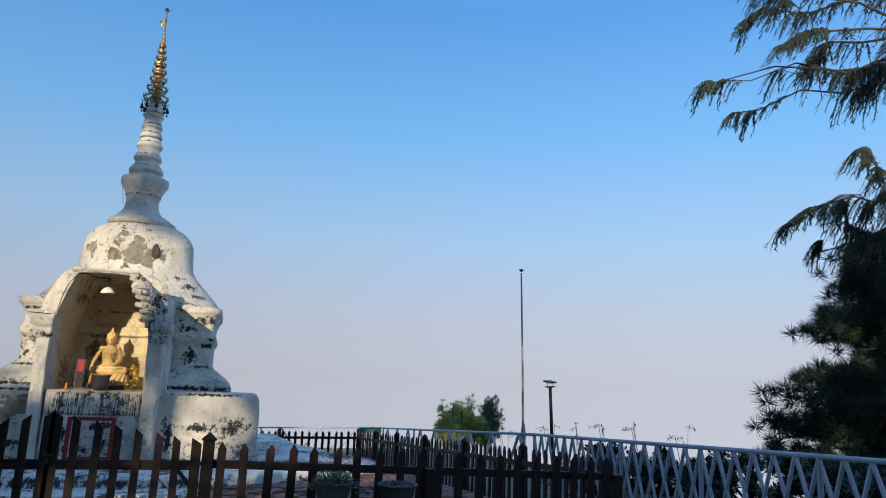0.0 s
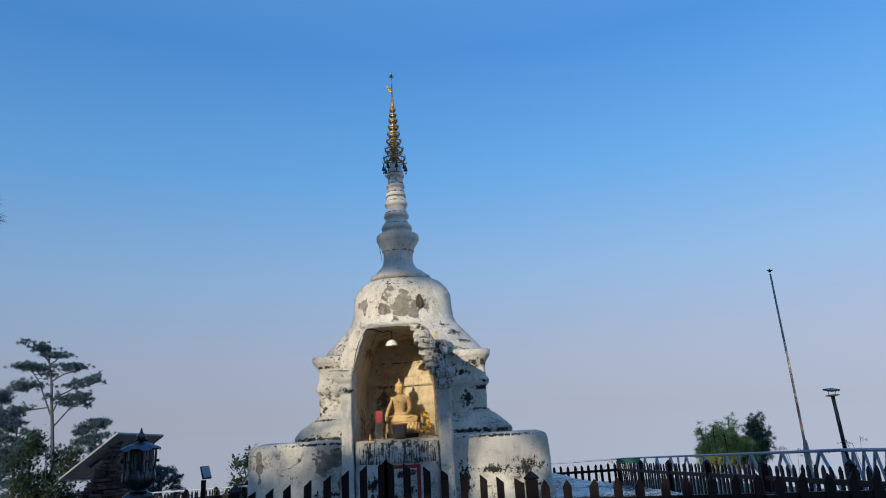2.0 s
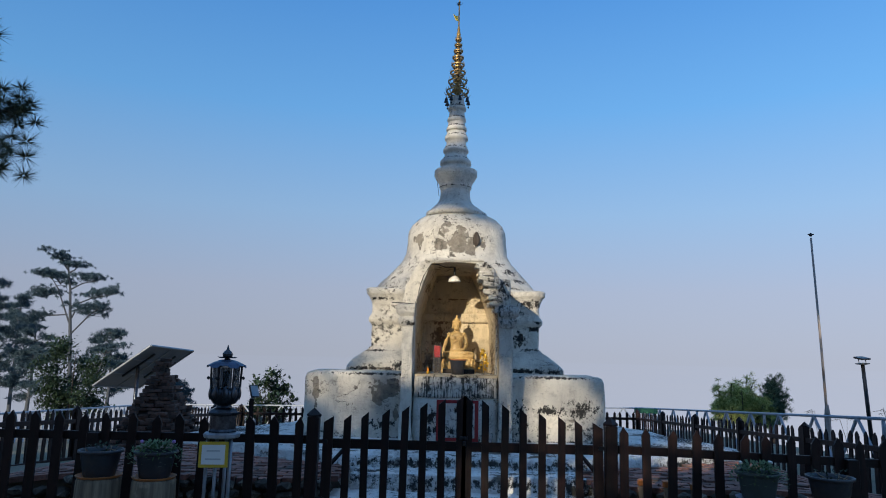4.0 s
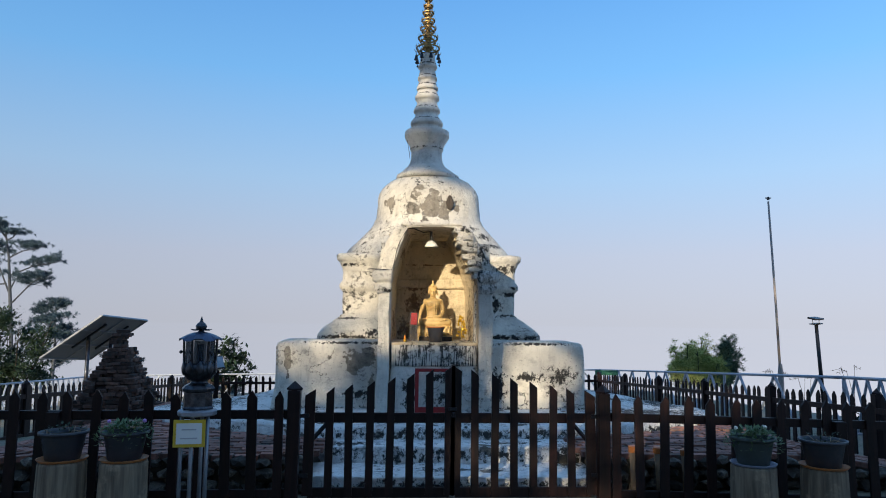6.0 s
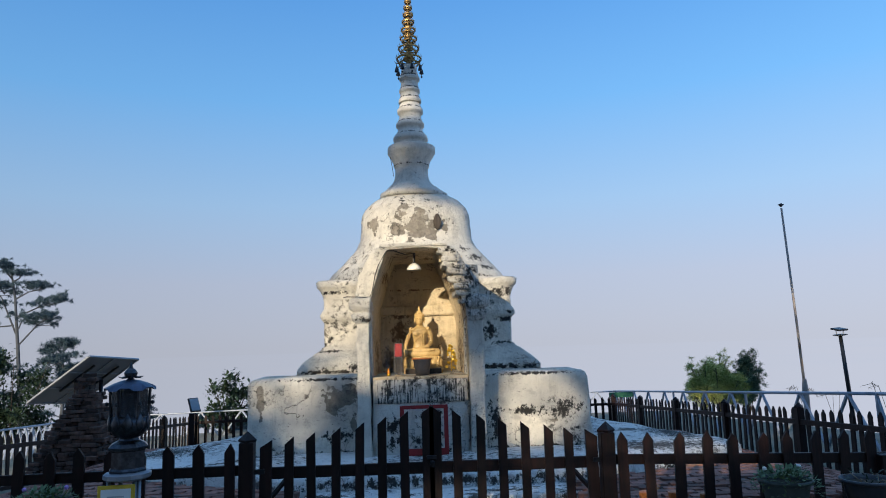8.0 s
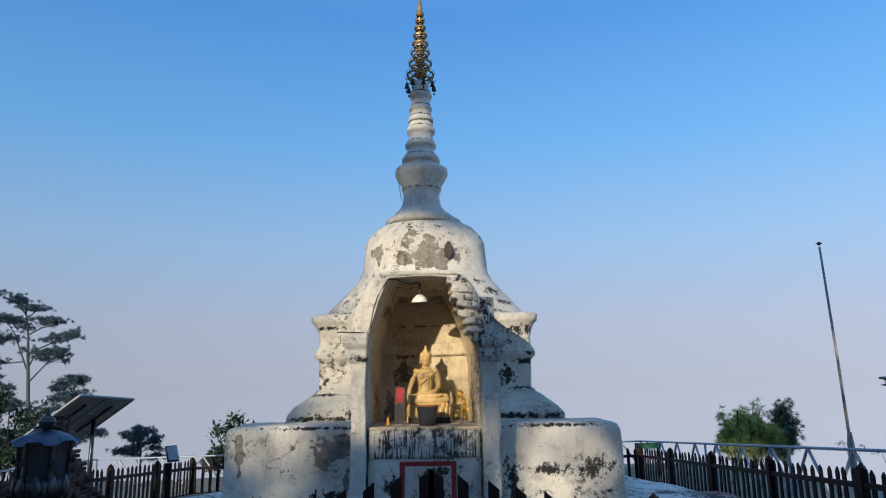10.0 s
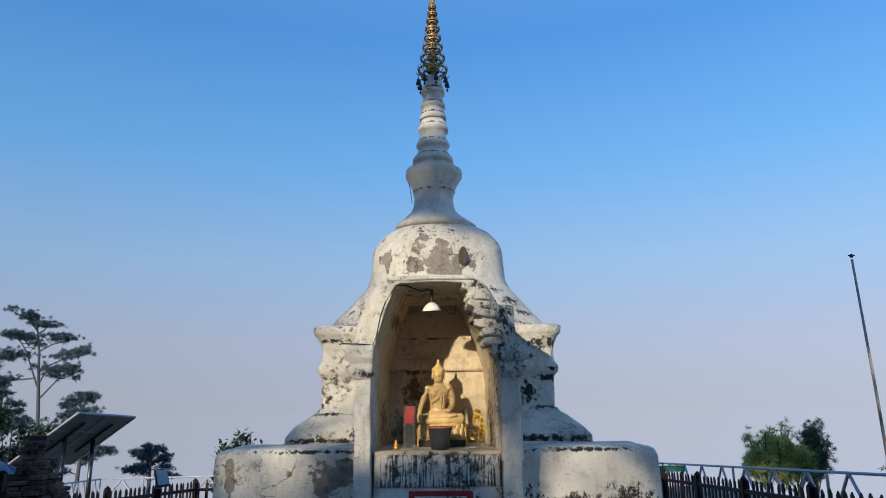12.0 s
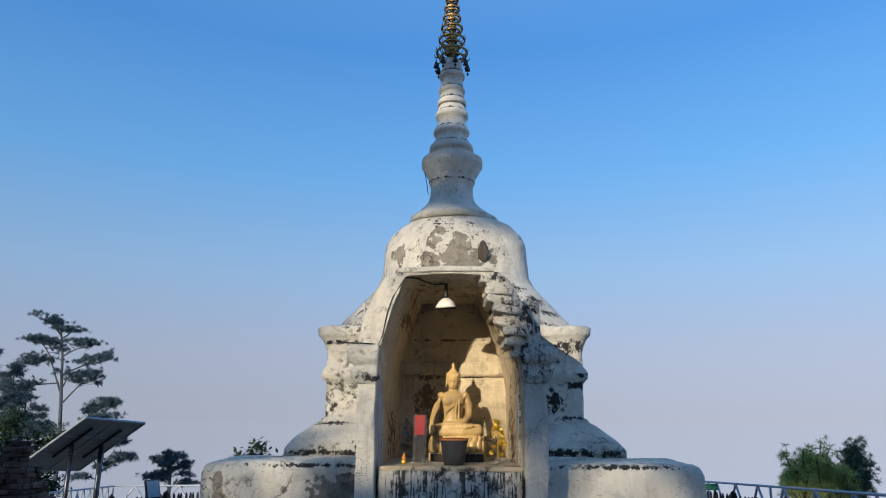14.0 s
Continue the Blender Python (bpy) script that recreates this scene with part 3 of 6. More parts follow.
def build_rubble_edge():
    """Dark dry-laid stones along the terrace's front face."""
    wall = thing("retaining_wall", "low dark rubble stone edge of the brick terrace", "stone edge", kind="structure")
    shapes = []
    r = random.Random(3)
    for k in range(6):
        bm = bmesh.new()
        bmesh.ops.create_icosphere(bm, subdivisions=1, radius=0.5)
        for v in bm.verts:
            v.co *= 1 + 0.35 * noise.noise(v.co * 2 + Vector((k * 5, 0, 0)))
            v.co.z *= 0.8
        shapes.append(mesh_of("stone", bm, RUBBLE))
    n = 0
    for x0, x1 in ((-5.6, -1.3), (1.5, 5.3)):
        for row in range(3):
            x = x0 + r.uniform(0, 0.1)
            while x < x1:
                w = r.uniform(0.12, 0.26)
                z = 0.05 + row * 0.105 + r.uniform(-0.015, 0.015)
                if z < terrace_z(x, FRONT) - 0.03:
                    m = pose(x + w / 2, FRONT + r.uniform(-0.03, 0.05), z, r.uniform(-15, 15), r.uniform(-10, 10), r.uniform(0, 360)) @ Matrix.Diagonal((w * 1.05, w * 0.95, 0.13, 1))
                    piece("stone", shapes[n % 6], m, wall)
                    n += 1
                x += w
    return wall


build_rubble_edge()

# ---- the shrine ----
stupa = thing("stupa", "weathered white limewashed Buddhist stupa with an open niche", "stupa")


def build_stupa():
    # plinth
    bm = bmesh.new()
    stack_block = [(0.07, 0.40), (0.04, 0.47), (0.005, 0.70), (0.0, 1.20), (-0.02, 1.255), (-0.06, 1.275), (-0.3, 1.28)]
    rings = []
    for grow, z in densify(stack_block, 0.06):
        loop = round_rect(-1.95 - grow, 1.95 + grow, -1.955 - grow, -1.02 + min(grow, 0.0), 0.06, 40)
        rings.append([bm.verts.new((x, y, z)) for x, y in loop])
    for a, b in zip(rings, rings[1:]):
        for i in range(len(a)):
            bm.faces.new((a[i], a[(i + 1) % len(a)], b[(i + 1) % len(a)], b[i]))
    bm.faces.new(rings[-1])
    roughen(bm, 0.016, 0.45, 0.3)
    part("plinth", bm, WHITE_PLINTH, stupa, "square limewashed plinth with cracked patches", smooth=True)
    bm = bmesh.new()
    stack(bm, [(1.64, 0.40), (1.60, 0.6), (1.58, 1.27)], 0.0, 0.36, 0.86, 0.06, 0.1, 16)
    roughen(bm, 0.016, 0.45, 0.3)
    part("core", bm, WHITE_PLINTH, stupa, smooth=True)
    # body: flared foot, waist, roll moulding, cornice
    bm = bmesh.new()
    stack(bm, [(1.575, 1.26), (1.57, 1.325), (1.545, 1.365), (1.46, 1.46), (1.365, 1.535), (1.30, 1.572), (1.285, 1.60), (1.255, 1.615), (1.25, 1.93), (1.265, 1.955), (1.295, 1.985), (1.30, 2.03),
               (1.285, 2.07), (1.262, 2.10), (1.262, 2.22), (1.275, 2.28), (1.305, 2.365), (1.33, 2.39), (1.34, 2.40), (1.345, 2.465), (1.32, 2.485), (1.22, 2.50), (0.8, 2.51)], 0.0, 0.35, 0.86, 0.07, 0.055, 22)
    roughen(bm, 0.016, 0.3, 0.35)
    part("body", bm, WHITE_BODY, stupa, "moulded square body with black lichen stains", smooth=True)
    # bell
    bm = bmesh.new()
    prof = [(1.31, 2.44), (1.29, 2.55), (1.22, 2.64), (1.10, 2.76), (0.98, 2.89), (0.885, 3.00), (0.83, 3.12), (0.82, 3.28), (0.815, 3.40), (0.79, 3.50), (0.735, 3.60), (0.635, 3.70), (0.54, 3.755),
            (0.475, 3.775), (0.47, 3.83), (0.42, 3.86), (0.33, 3.93)]
    lathe(bm, densify(prof, 0.045), 72, 0, 0.12, 0.86, 0.022)
    bell = part("bell", bm, WHITE_BELL, stupa, "bulging limewashed bell with fallen plaster", smooth=True)
    # a weathered hole, its inner shade drawn as a dark brown solid oval
    bm = bmesh.new()
    bmesh.ops.create_icosphere(bm, subdivisions=4, radius=1)
    bmesh.ops.scale(bm, vec=(0.052, 0.03, 0.12), verts=bm.verts)
    roughen(bm, 0.012, 0.09)
    bmesh.ops.translate(bm, vec=(0.30, -0.535, 3.30), verts=bm.verts)
    part("hole", bm, BARK, bell, "weathered cavity in the bell, its shade shown by a dark oval")
    # neck, bulge and ringed spire
    bm = bmesh.new()
    prof = [(0.45, 3.75), (0.475, 3.785), (0.468, 3.82), (0.42, 3.845), (0.36, 3.91), (0.30, 3.965), (0.266, 4.03), (0.25, 4.11), (0.247, 4.212), (0.262, 4.226), (0.269, 4.25), (0.268, 4.285), (0.283, 4.325), (0.322, 4.385), (0.340, 4.425), (0.352, 4.44),
            (0.354, 4.50), (0.350, 4.528), (0.338, 4.540), (0.25, 4.556), (0.226, 4.58), (0.224, 4.61)]
    for r, z0, z1, top in ((0.254, 4.64, 4.71, 0.184), (0.212, 4.86, 4.912, 0.158), (0.193, 5.07, 5.135, 0.146), (0.173, 5.235, 5.29, 0.135), (0.161, 5.40, 5.45, 0.128), (0.155, 5.595, 5.645, 0.118)):
        prof += [(r - 0.028, z0 - 0.016), (r - 0.003, z0 - 0.004), (r, z0 + 0.4 * (z1 - z0)), (r - 0.004, z1 - 0.01), (r - 0.022, z1 + 0.012), ((r + 2 * top) / 3, z1 + 0.045), (top, z1 + 0.085)]
    prof += [(0.118, 5.80), (0.09, 5.83)]
    lathe(bm, densify(prof, 0.03), 48, -0.045, 0.05, 1, 0.010)
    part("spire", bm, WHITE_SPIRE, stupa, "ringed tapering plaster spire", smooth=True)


build_stupa()


def build_finial():
    """The tiered gilt metal parasol at the tip."""
    fin = part("finial", bmesh.new(), GOLD, stupa, "tarnished gilt tiered parasol finial")
    fin.location = (-0.045, 0.05, 0)
    tiers = [(0.185, 5.93), (0.155, 6.10), (0.125, 6.26), (0.105, 6.40), (0.088, 6.53), (0.072, 6.65), (0.058, 6.76), (0.046, 6.86)]
    bm = bmesh.new()
    tube(bm, [(0, 0, 5.78), (0, 0, 6.95)], 0.045, 10, 0.018)
    part("stem", bm, GOLD, fin)
    for k, (r, z) in enumerate(tiers):
        bm = bmesh.new()
        seg = 28
        h = 0.5 * r
        for rr, zz, th in ((r, z, 0.010), (r * 0.80, z - h * 0.75, 0.009)):
            lathe(bm, [(rr - th, zz - th), (rr + th, zz - th), (rr + th, zz + th), (rr - th, zz + th), (rr - th, zz - th)], seg, cap=False)
        m = max(8, int(18 * r / 0.185))
        for i in range(m):
            a = 2 * math.pi * i / m
            c, s = math.cos(a), math.sin(a)
            tube(bm, [(r * 0.80 * c, r * 0.80 * s, z - h * 0.75), (r * 0.93 * c, r * 0.93 * s, z - h * 0.4), (r * c, r * s, z)], 0.006, 4)
            tube(bm, [(r * 1.0 * c, r * 1.0 * s, z), (r * 1.08 * c, r * 1.08 * s, z + 0.03), (r * 1.04 * c, r * 1.04 * s, z + 0.06)], 0.007, 4, 0.001)
            if i % 2 == 0:
                tube(bm, [(r * 0.82 * c, r * 0.82 * s, z - h * 0.7), (0.03 * c, 0.03 * s, z - h * 0.9)], 0.005, 4)
        lathe(bm, [(r * 0.45, z - h * 0.2), (r * 0.52, z), (r * 0.40, z + 0.04), (r * 0.30, z + 0.09), (0.02, z + 0.11)], 16, cap=False)
        part("tier", bm, GOLD, fin)
    for i in range(8):
        a = 2 * math.pi * (i + 0.3) / 8
        c, s = math.cos(a), math.sin(a)
        bm = bmesh.new()
        tube(bm, [(0.15 * c, 0.15 * s, 5.86), (0.205 * c, 0.205 * s, 5.85), (0.225 * c, 0.225 * s, 5.89)], 0.012, 5, 0.003)
        part("hook", bm, GOLD, fin)
        bm = bmesh.new()
        lathe(bm, [(0.004, 5.84), (0.006, 5.80), (0.016, 5.785), (0.027, 5.74), (0.033, 5.715), (0.004, 5.71), (0.004, 5.685), (0.016, 5.67), (0.003, 5.645)], 10, 0.195 * c, 0.195 * s)
        part("wind_bell", bm, DARK_METAL, fin, "small dark hanging wind bell")
    bm = bmesh.new()
    lathe(bm, [(0.045, 6.86), (0.03, 6.93), (0.036, 6.96), (0.022, 7.02), (0.026, 7.05), (0.012, 7.10), (0.011, 7.50), (0.02, 7.52), (0.004, 7.58), (0.003, 7.63)], 10)
    part("rod", bm, GOLD, fin)
    bm = bmesh.new()
    for i in range(5):
        a = 2 * math.pi * i / 5
        tube(bm, [(0, 0, 7.50), (0.035 * math.cos(a), 0.035 * math.sin(a), 7.51), (0.06 * math.cos(a), 0.06 * math.sin(a), 7.54)], 0.010, 4, 0.002)
    bmesh.ops.create_icosphere(bm, subdivisions=1, radius=0.025, matrix=Matrix.Translation((0, 0, 7.54)))
    part("tip_ornament", bm, DARK_METAL, fin)
    bm = bmesh.new()
    vane = [(-0.01, 7.20), (-0.06, 7.22), (-0.085, 7.28), (-0.10, 7.34), (-0.06, 7.30), (-0.02, 7.30)]
    f = [bm.verts.new((x, -0.004, z)) for x, z in vane]
    b = [bm.verts.new((x, 0.004, z)) for x, z in vane]
    bm.faces.new(f)
    bm.faces.new(b)
    for i in range(len(vane)):
        j = (i + 1) % len(vane)
        bm.faces.new((f[i], f[j], b[j], b[i]))
    part("vane", bm, GILT, fin, "bright gilt wind vane")


build_finial()


def build_spire_wire():
    """A loose end of wire that hangs beside the spire's neck."""
    bm = bmesh.new()
    tube(bm, [(-0.36, -0.02, 4.42), (-0.345, -0.03, 4.32), (-0.325, -0.04, 4.20), (-0.31, -0.05, 4.08)], 0.004, 5)
    part("wire", bm, CORD, stupa, "thin loose hanging wire")


build_spire_wire()

NICHE_Y, BACK_Y = -2.36, -1.22


def build_niche():
    """The projecting porch: two piers with caps, a corbelled arch, the chamber and the altar front."""
    inner = [(-0.545, 1.20), (-0.545, 1.5), (-0.545, 1.80), (-0.54, 2.06), (-0.50, 2.19), (-0.445, 2.36), (-0.39, 2.51), (-0.345, 2.62), (-0.315, 2.67), (-0.15, 2.68), (0.0, 2.683), (0.12, 2.683), (0.235, 2.68),
             (0.30, 2.56), (0.36, 2.44), (0.42, 2.31), (0.475, 2.17), (0.52, 2.03), (0.54, 1.85), (0.545, 1.55), (0.545, 1.20)]
    outer = [(-0.665, 1.20), (-0.665, 1.5), (-0.665, 1.80), (-0.67, 2.02), (-0.68, 2.20), (-0.645, 2.36), (-0.58, 2.51), (-0.51, 2.63), (-0.43, 2.70), (-0.20, 2.705), (0.0, 2.705), (0.14, 2.705), (0.37, 2.70),
             (0.47, 2.61), (0.54, 2.50), (0.60, 2.36), (0.655, 2.20), (0.69, 2.02), (0.71, 1.85), (0.72, 1.55), (0.72, 1.20)]

    def fine(line, k=3):
        out = []
        for a, b in zip(line, line[1:]):
            out += [(a[0] + (b[0] - a[0]) * i / k, a[1] + (b[1] - a[1]) * i / k) for i in range(k)]
        return out + [line[-1]]

    inner, outer = fine(inner), fine(outer)
    n = len(inner)
    bm = bmesh.new()
    f_in = [bm.verts.new((x, NICHE_Y, z)) for x, z in inner]
    f_mid = [bm.verts.new(((x + u) / 2, NICHE_Y - 0.012, (z + w) / 2)) for (x, z), (u, w) in zip(inner, outer)]
    f_out = [bm.verts.new((x, NICHE_Y, z)) for x, z in outer]
    prev = f_out
    for i in range(n - 1):
        bm.faces.new((f_in[i], f_in[i + 1], f_mid[i + 1], f_mid[i]))
        bm.faces.new((f_mid[i], f_mid[i + 1], f_out[i + 1], f_out[i]))
    for k in range(1, 13):
        y = NICHE_Y + (1.85) * k / 12
        ring = [bm.verts.new((x, y, z)) for x, z in outer]
        for i in range(n - 1):
            bm.faces.new((prev[i], prev[i + 1], ring[i + 1], ring[i]))
        prev = ring
    roughen(bm, 0.016, 0.25, 0.4)
    porch = part("niche_porch", bm, WHITE, stupa, "arched limewashed porch of the niche", smooth=True)
    # chamber
    bm = bmesh.new()
    prev = None
    for k in range(0, 11):
        t = k / 10
        y = NICHE_Y + 0.012 + (BACK_Y - NICHE_Y) * t
        s = 1 - 0.13 * t
        ring = [bm.verts.new((x * s, y, 1.20 + (z - 1.20) * (1 - 0.03 * t))) for x, z in inner]
        if prev:
            for i in range(n - 1):
                bm.faces.new((prev[i], prev[i + 1], ring[i + 1], ring[i]))
        prev = ring
    roughen(bm, 0.014, 0.25, 0.5)
    part("chamber_wall", bm, CREAM, porch, "ochre-washed inner wall with dark stains and painted arch shade", smooth=True)
    bm = bmesh.new()
    box(bm, 0, BACK_Y + 0.05, 1.95, 1.16, 0.12, 1.55)
    box(bm, 0, BACK_Y - 0.025, 2.04, 1.0, 0.06, 0.13, 0.015)
    bmesh.ops.subdivide_edges(bm, edges=bm.edges[:], cuts=9, use_grid_fill=True)
    roughen(bm, 0.010, 0.2, 0.5)
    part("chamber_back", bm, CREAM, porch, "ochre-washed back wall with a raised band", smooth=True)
    # plaster roof edge over the arch
    bm = bmesh.new()
    box(bm, -0.035, NICHE_Y + 0.60, 2.708, 0.76, 1.25, 0.042, 0.008)
    bmesh.ops.subdivide_edges(bm, edges=bm.edges[:], cuts=3, use_grid_fill=True)
    for v in bm.verts:
        v.co.z += 0.012 * math.cos(v.co.x * 3.2)
    roughen(bm, 0.008, 0.2, 0.4)
    part("roof_slab", bm, WHITE, porch, "thin white plaster roof edge", smooth=True)
    # corbel bricks down the open side of the arch
    r = random.Random(5)
    for k in range(8):
        t = k / 7
        x, z = 0.268 + 0.232 * t, 2.635 - 0.555 * t
        bm = bmesh.new()
        box(bm, 0, 0, 0, 0.20, 0.30 + 0.04 * (k % 2), 0.056, 0.010, pose(x + 0.060 + r.uniform(-0.022, 0.022), NICHE_Y + 0.12 + r.uniform(-0.02, 0.02), z, r.uniform(-4, 4), 7 + r.uniform(-6, 6), r.uniform(-8, 8)))
        bmesh.ops.subdivide_edges(bm, edges=bm.edges[:], cuts=2, use_grid_fill=True)
        roughen(bm, 0.014, 0.07)
        part("corbel_brick", bm, WHITE, porch)
        bm = bmesh.new()
        box(bm, 0, 0, 0, 0.15, 0.5, 0.044, 0.008, pose(x + 0.040 + r.uniform(-0.02, 0.02), NICHE_Y + 0.52, z + 0.01, r.uniform(-3, 3), 8, r.uniform(-5, 5)))
        roughen(bm, 0.012, 0.1)
        part("corbel_brick", bm, CREAM, porch)
    # piers and caps
    for sgn, x0, x1 in ((-1, -0.672, -0.53), (1, 0.55, 0.708)):
        bm = bmesh.new()
        cx, w = (x0 + x1) / 2, (x1 - x0)
        prof = [(1.28, 0.40), (1.12, 0.55), (1.02, 0.80), (1.0, 1.2), (1.0, 1.92)]
        rings = []
        for g, z in densify(prof, 0.08):
            loop = round_rect(cx - w / 2 * g, cx + w / 2 * g, NICHE_Y - 0.02 * g, NICHE_Y + 0.42, 0.015, 5)
            rings.append([bm.verts.new((x, y, z)) for x, y in loop])
        for a, b in zip(rings, rings[1:]):
            for i in range(len(a)):
                bm.faces.new((a[i], a[(i + 1) % len(a)], b[(i + 1) % len(a)], b[i]))
        bm.faces.new(rings[-1])
        roughen(bm, 0.010, 0.3, 0.3)
        part("pier", bm, WHITE, porch, smooth=True)
        bm = bmesh.new()
        rings = []
        for g, z in densify([(0.01, 1.86), (0.045, 1.90), (0.055, 1.955), (0.03, 1.97), (0.03, 1.995), (0.075, 2.02), (0.082, 2.10), (0.06, 2.135), (-0.02, 2.15)], 0.03):
            inn = g * 0.25
            a0, a1 = (x0 - g, x1 + inn) if sgn < 0 else (x0 - inn, x1 + g)
            loop = round_rect(a0, a1, NICHE_Y - 0.02 - g * 0.8, NICHE_Y + 0.5, 0.02, 6)
            rings.append([bm.verts.new((x, y, z)) for x, y in loop])
        for a, b in zip(rings, rings[1:]):
            for i in range(len(a)):
                bm.faces.new((a[i], a[(i + 1) % len(a)], b[(i + 1) % len(a)], b[i]))
        bm.faces.new(rings[-1])
        roughen(bm, 0.010, 0.2, 0.4)
        part("pier_cap", bm, WHITE_R if sgn > 0 else WHITE, porch, smooth=True)
    # masonry beside the porch, behind the piers
    for x0, x1 in ((-0.665, -0.52), (0.52, 0.70)):
        bm = bmesh.new()
        box(bm, (x0 + x1) / 2, -1.30, 1.45, x1 - x0, 1.75, 2.1)
        bmesh.ops.subdivide_edges(bm, edges=bm.edges[:], cuts=8, use_grid_fill=True)
        roughen(bm, 0.008, 0.3, 0.3)
        part("side_wall", bm, WHITE_R, porch, smooth=True)
    # altar: streaked front, ledge
    bm = bmesh.new()
    box(bm, 0.012, NICHE_Y + 0.315, 0.72, 1.05, 0.50, 0.62)
    bmesh.ops.subdivide_edges(bm, edges=bm.edges[:], cuts=10, use_grid_fill=True)
    roughen(bm, 0.010, 0.2, 0.4)
    part("altar_base", bm, WHITE_ALTAR, porch, "whitewashed altar base with black specks", smooth=True)
    bm = bmesh.new()
    box(bm, 0.012, NICHE_Y + 0.30, 1.115, 1.05, 0.50, 0.25)
    bmesh.ops.subdivide_edges(bm, edges=bm.edges[:], cuts=10, use_grid_fill=True)
    roughen(bm, 0.010, 0.2, 0.4)
    part("altar_front", bm, WHITE_STREAK, porch, "altar front with black run-down streaks", smooth=True)
    bm = bmesh.new()
    box(bm, 0.012, NICHE_Y + 0.60, 1.255, 1.06, 1.09, 0.035, 0.008)
    roughen(bm, 0.006, 0.2)
    part("altar_ledge", bm, CREAM, porch)


build_niche()

# ---- things at the altar ----
LEDGE = 1.274


def build_statue():
    """A seated figure on a lotus base, as one plain mesh."""
    bm = bmesh.new()
    box(bm, 0.034, 0.02, 0.036, 0.46, 0.30, 0.072, 0.006)
    lathe(bm, [(0.200, 0.072), (0.222, 0.085), (0.226, 0.12), (0.218, 0.16), (0.205, 0.185), (0.19, 0.20)], 40, 0.034, 0.0, 0.74)
    for row, (rad, z, tall) in enumerate(((0.226, 0.115, 0.050), (0.214, 0.165, 0.034))):
        for i in range(20):
            a = 2 * math.pi * (i + 0.5 * row) / 20
            m = Matrix.Translation((0.034 + rad * math.cos(a), 0.74 * rad * math.sin(a), z)) @ Matrix.Rotation(a, 4, "Z") @ Matrix.Diagonal((0.012, 0.030, tall, 1))
            bmesh.ops.create_icosphere(bm, subdivisions=2, radius=1, matrix=m)

    def blob(x, y, z, sx, sy, sz, rx=0, ry=0, rz=0):
        bmesh.ops.create_uvsphere(bm, u_segments=24, v_segments=16, radius=1, matrix=pose(x, y, z, rx, ry, rz) @ Matrix.Diagonal((sx, sy, sz, 1)))

    def limb(pts, r0, r1):
        tube(bm, pts, r0, 16, r1)
        blob(*pts[-1], r1, r1, r1)
        blob(*pts[0], r0, r0, r0)

    # crossed legs: thighs, shins, the upper foot in the lap
    for s in (-1, 1):
        limb([(0.0, 0.02, 0.245), (0.02 + s * 0.11, -0.02, 0.248), (0.034 + s * 0.165, -0.05, 0.245)], 0.058, 0.048)
    limb([(0.200, -0.055, 0.243), (0.07, -0.115, 0.228), (-0.10, -0.130, 0.226)], 0.046, 0.032)
    limb([(-0.135, -0.055, 0.243), (-0.07, -0.115, 0.262), (0.10, -0.125, 0.272)], 0.045, 0.028)
    blob(0.125, -0.128, 0.276, 0.045, 0.022, 0.016)
    blob(0.034, -0.02, 0.225, 0.185, 0.125, 0.040)
    # trunk: slim waist, broad chest and shoulders
    lathe(bm, [(0.092, 0.24), (0.086, 0.29), (0.076, 0.345), (0.078, 0.39), (0.088, 0.44), (0.097, 0.485), (0.094, 0.52), (0.065, 0.548), (0.040, 0.56), (0.036, 0.60)], 36, 0, 0.02, 0.66)
    blob(0, 0.02, 0.518, 0.112, 0.048, 0.032)
    for s in (-1, 1):
        blob(s * 0.045, -0.030, 0.475, 0.046, 0.022, 0.034)
    # robe: edge across the chest, sash down the front, hem at the waist
    tube(bm, [(0.112, -0.022, 0.528), (0.055, -0.055, 0.475), (-0.015, -0.060, 0.425), (-0.072, -0.030, 0.375)], 0.006, 8)
    for dx in (0.0, 0.022):
        tube(bm, [(0.030 + dx, -0.056, 0.485), (0.026 + dx, -0.054, 0.40), (0.022 + dx, -0.064, 0.315)], 0.0075, 8)
    tube(bm, [(-0.085, -0.02, 0.312), (0, -0.068, 0.302), (0.085, -0.02, 0.312)], 0.008, 8)
    # arms: one reaches down over the knee, the other lies in the lap
    limb([(-0.100, 0.02, 0.522), (-0.132, 0.005, 0.445), (-0.155, -0.02, 0.385)], 0.031, 0.024)
    limb([(-0.155, -0.02, 0.385), (-0.172, -0.075, 0.325), (-0.172, -0.105, 0.280)], 0.024, 0.018)
    for k in range(4):
        limb([(-0.188 + 0.012 * k, -0.110, 0.282), (-0.187 + 0.011 * k, -0.118, 0.245), (-0.185 + 0.011 * k, -0.116, 0.210 + 0.006 * abs(k - 1))], 0.0075, 0.005)
    limb([(0.100, 0.02, 0.522), (0.130, 0.015, 0.44), (0.130, -0.01, 0.365)], 0.032, 0.028)
    limb([(0.130, -0.01, 0.365), (0.095, -0.08, 0.318), (0.02, -0.115, 0.308)], 0.027, 0.019)
    blob(-0.015, -0.118, 0.306, 0.052, 0.026, 0.013)
    # head: face, jaw, ears, eyelids, nose, lips
    blob(0, 0.010, 0.650, 0.053, 0.058, 0.062)
    blob(0, -0.006, 0.612, 0.040, 0.042, 0.040)
    for s in (-1, 1):
        blob(s * 0.057, 0.016, 0.628, 0.008, 0.013, 0.040)
        blob(s * 0.021, -0.045, 0.646, 0.014, 0.008, 0.0055)
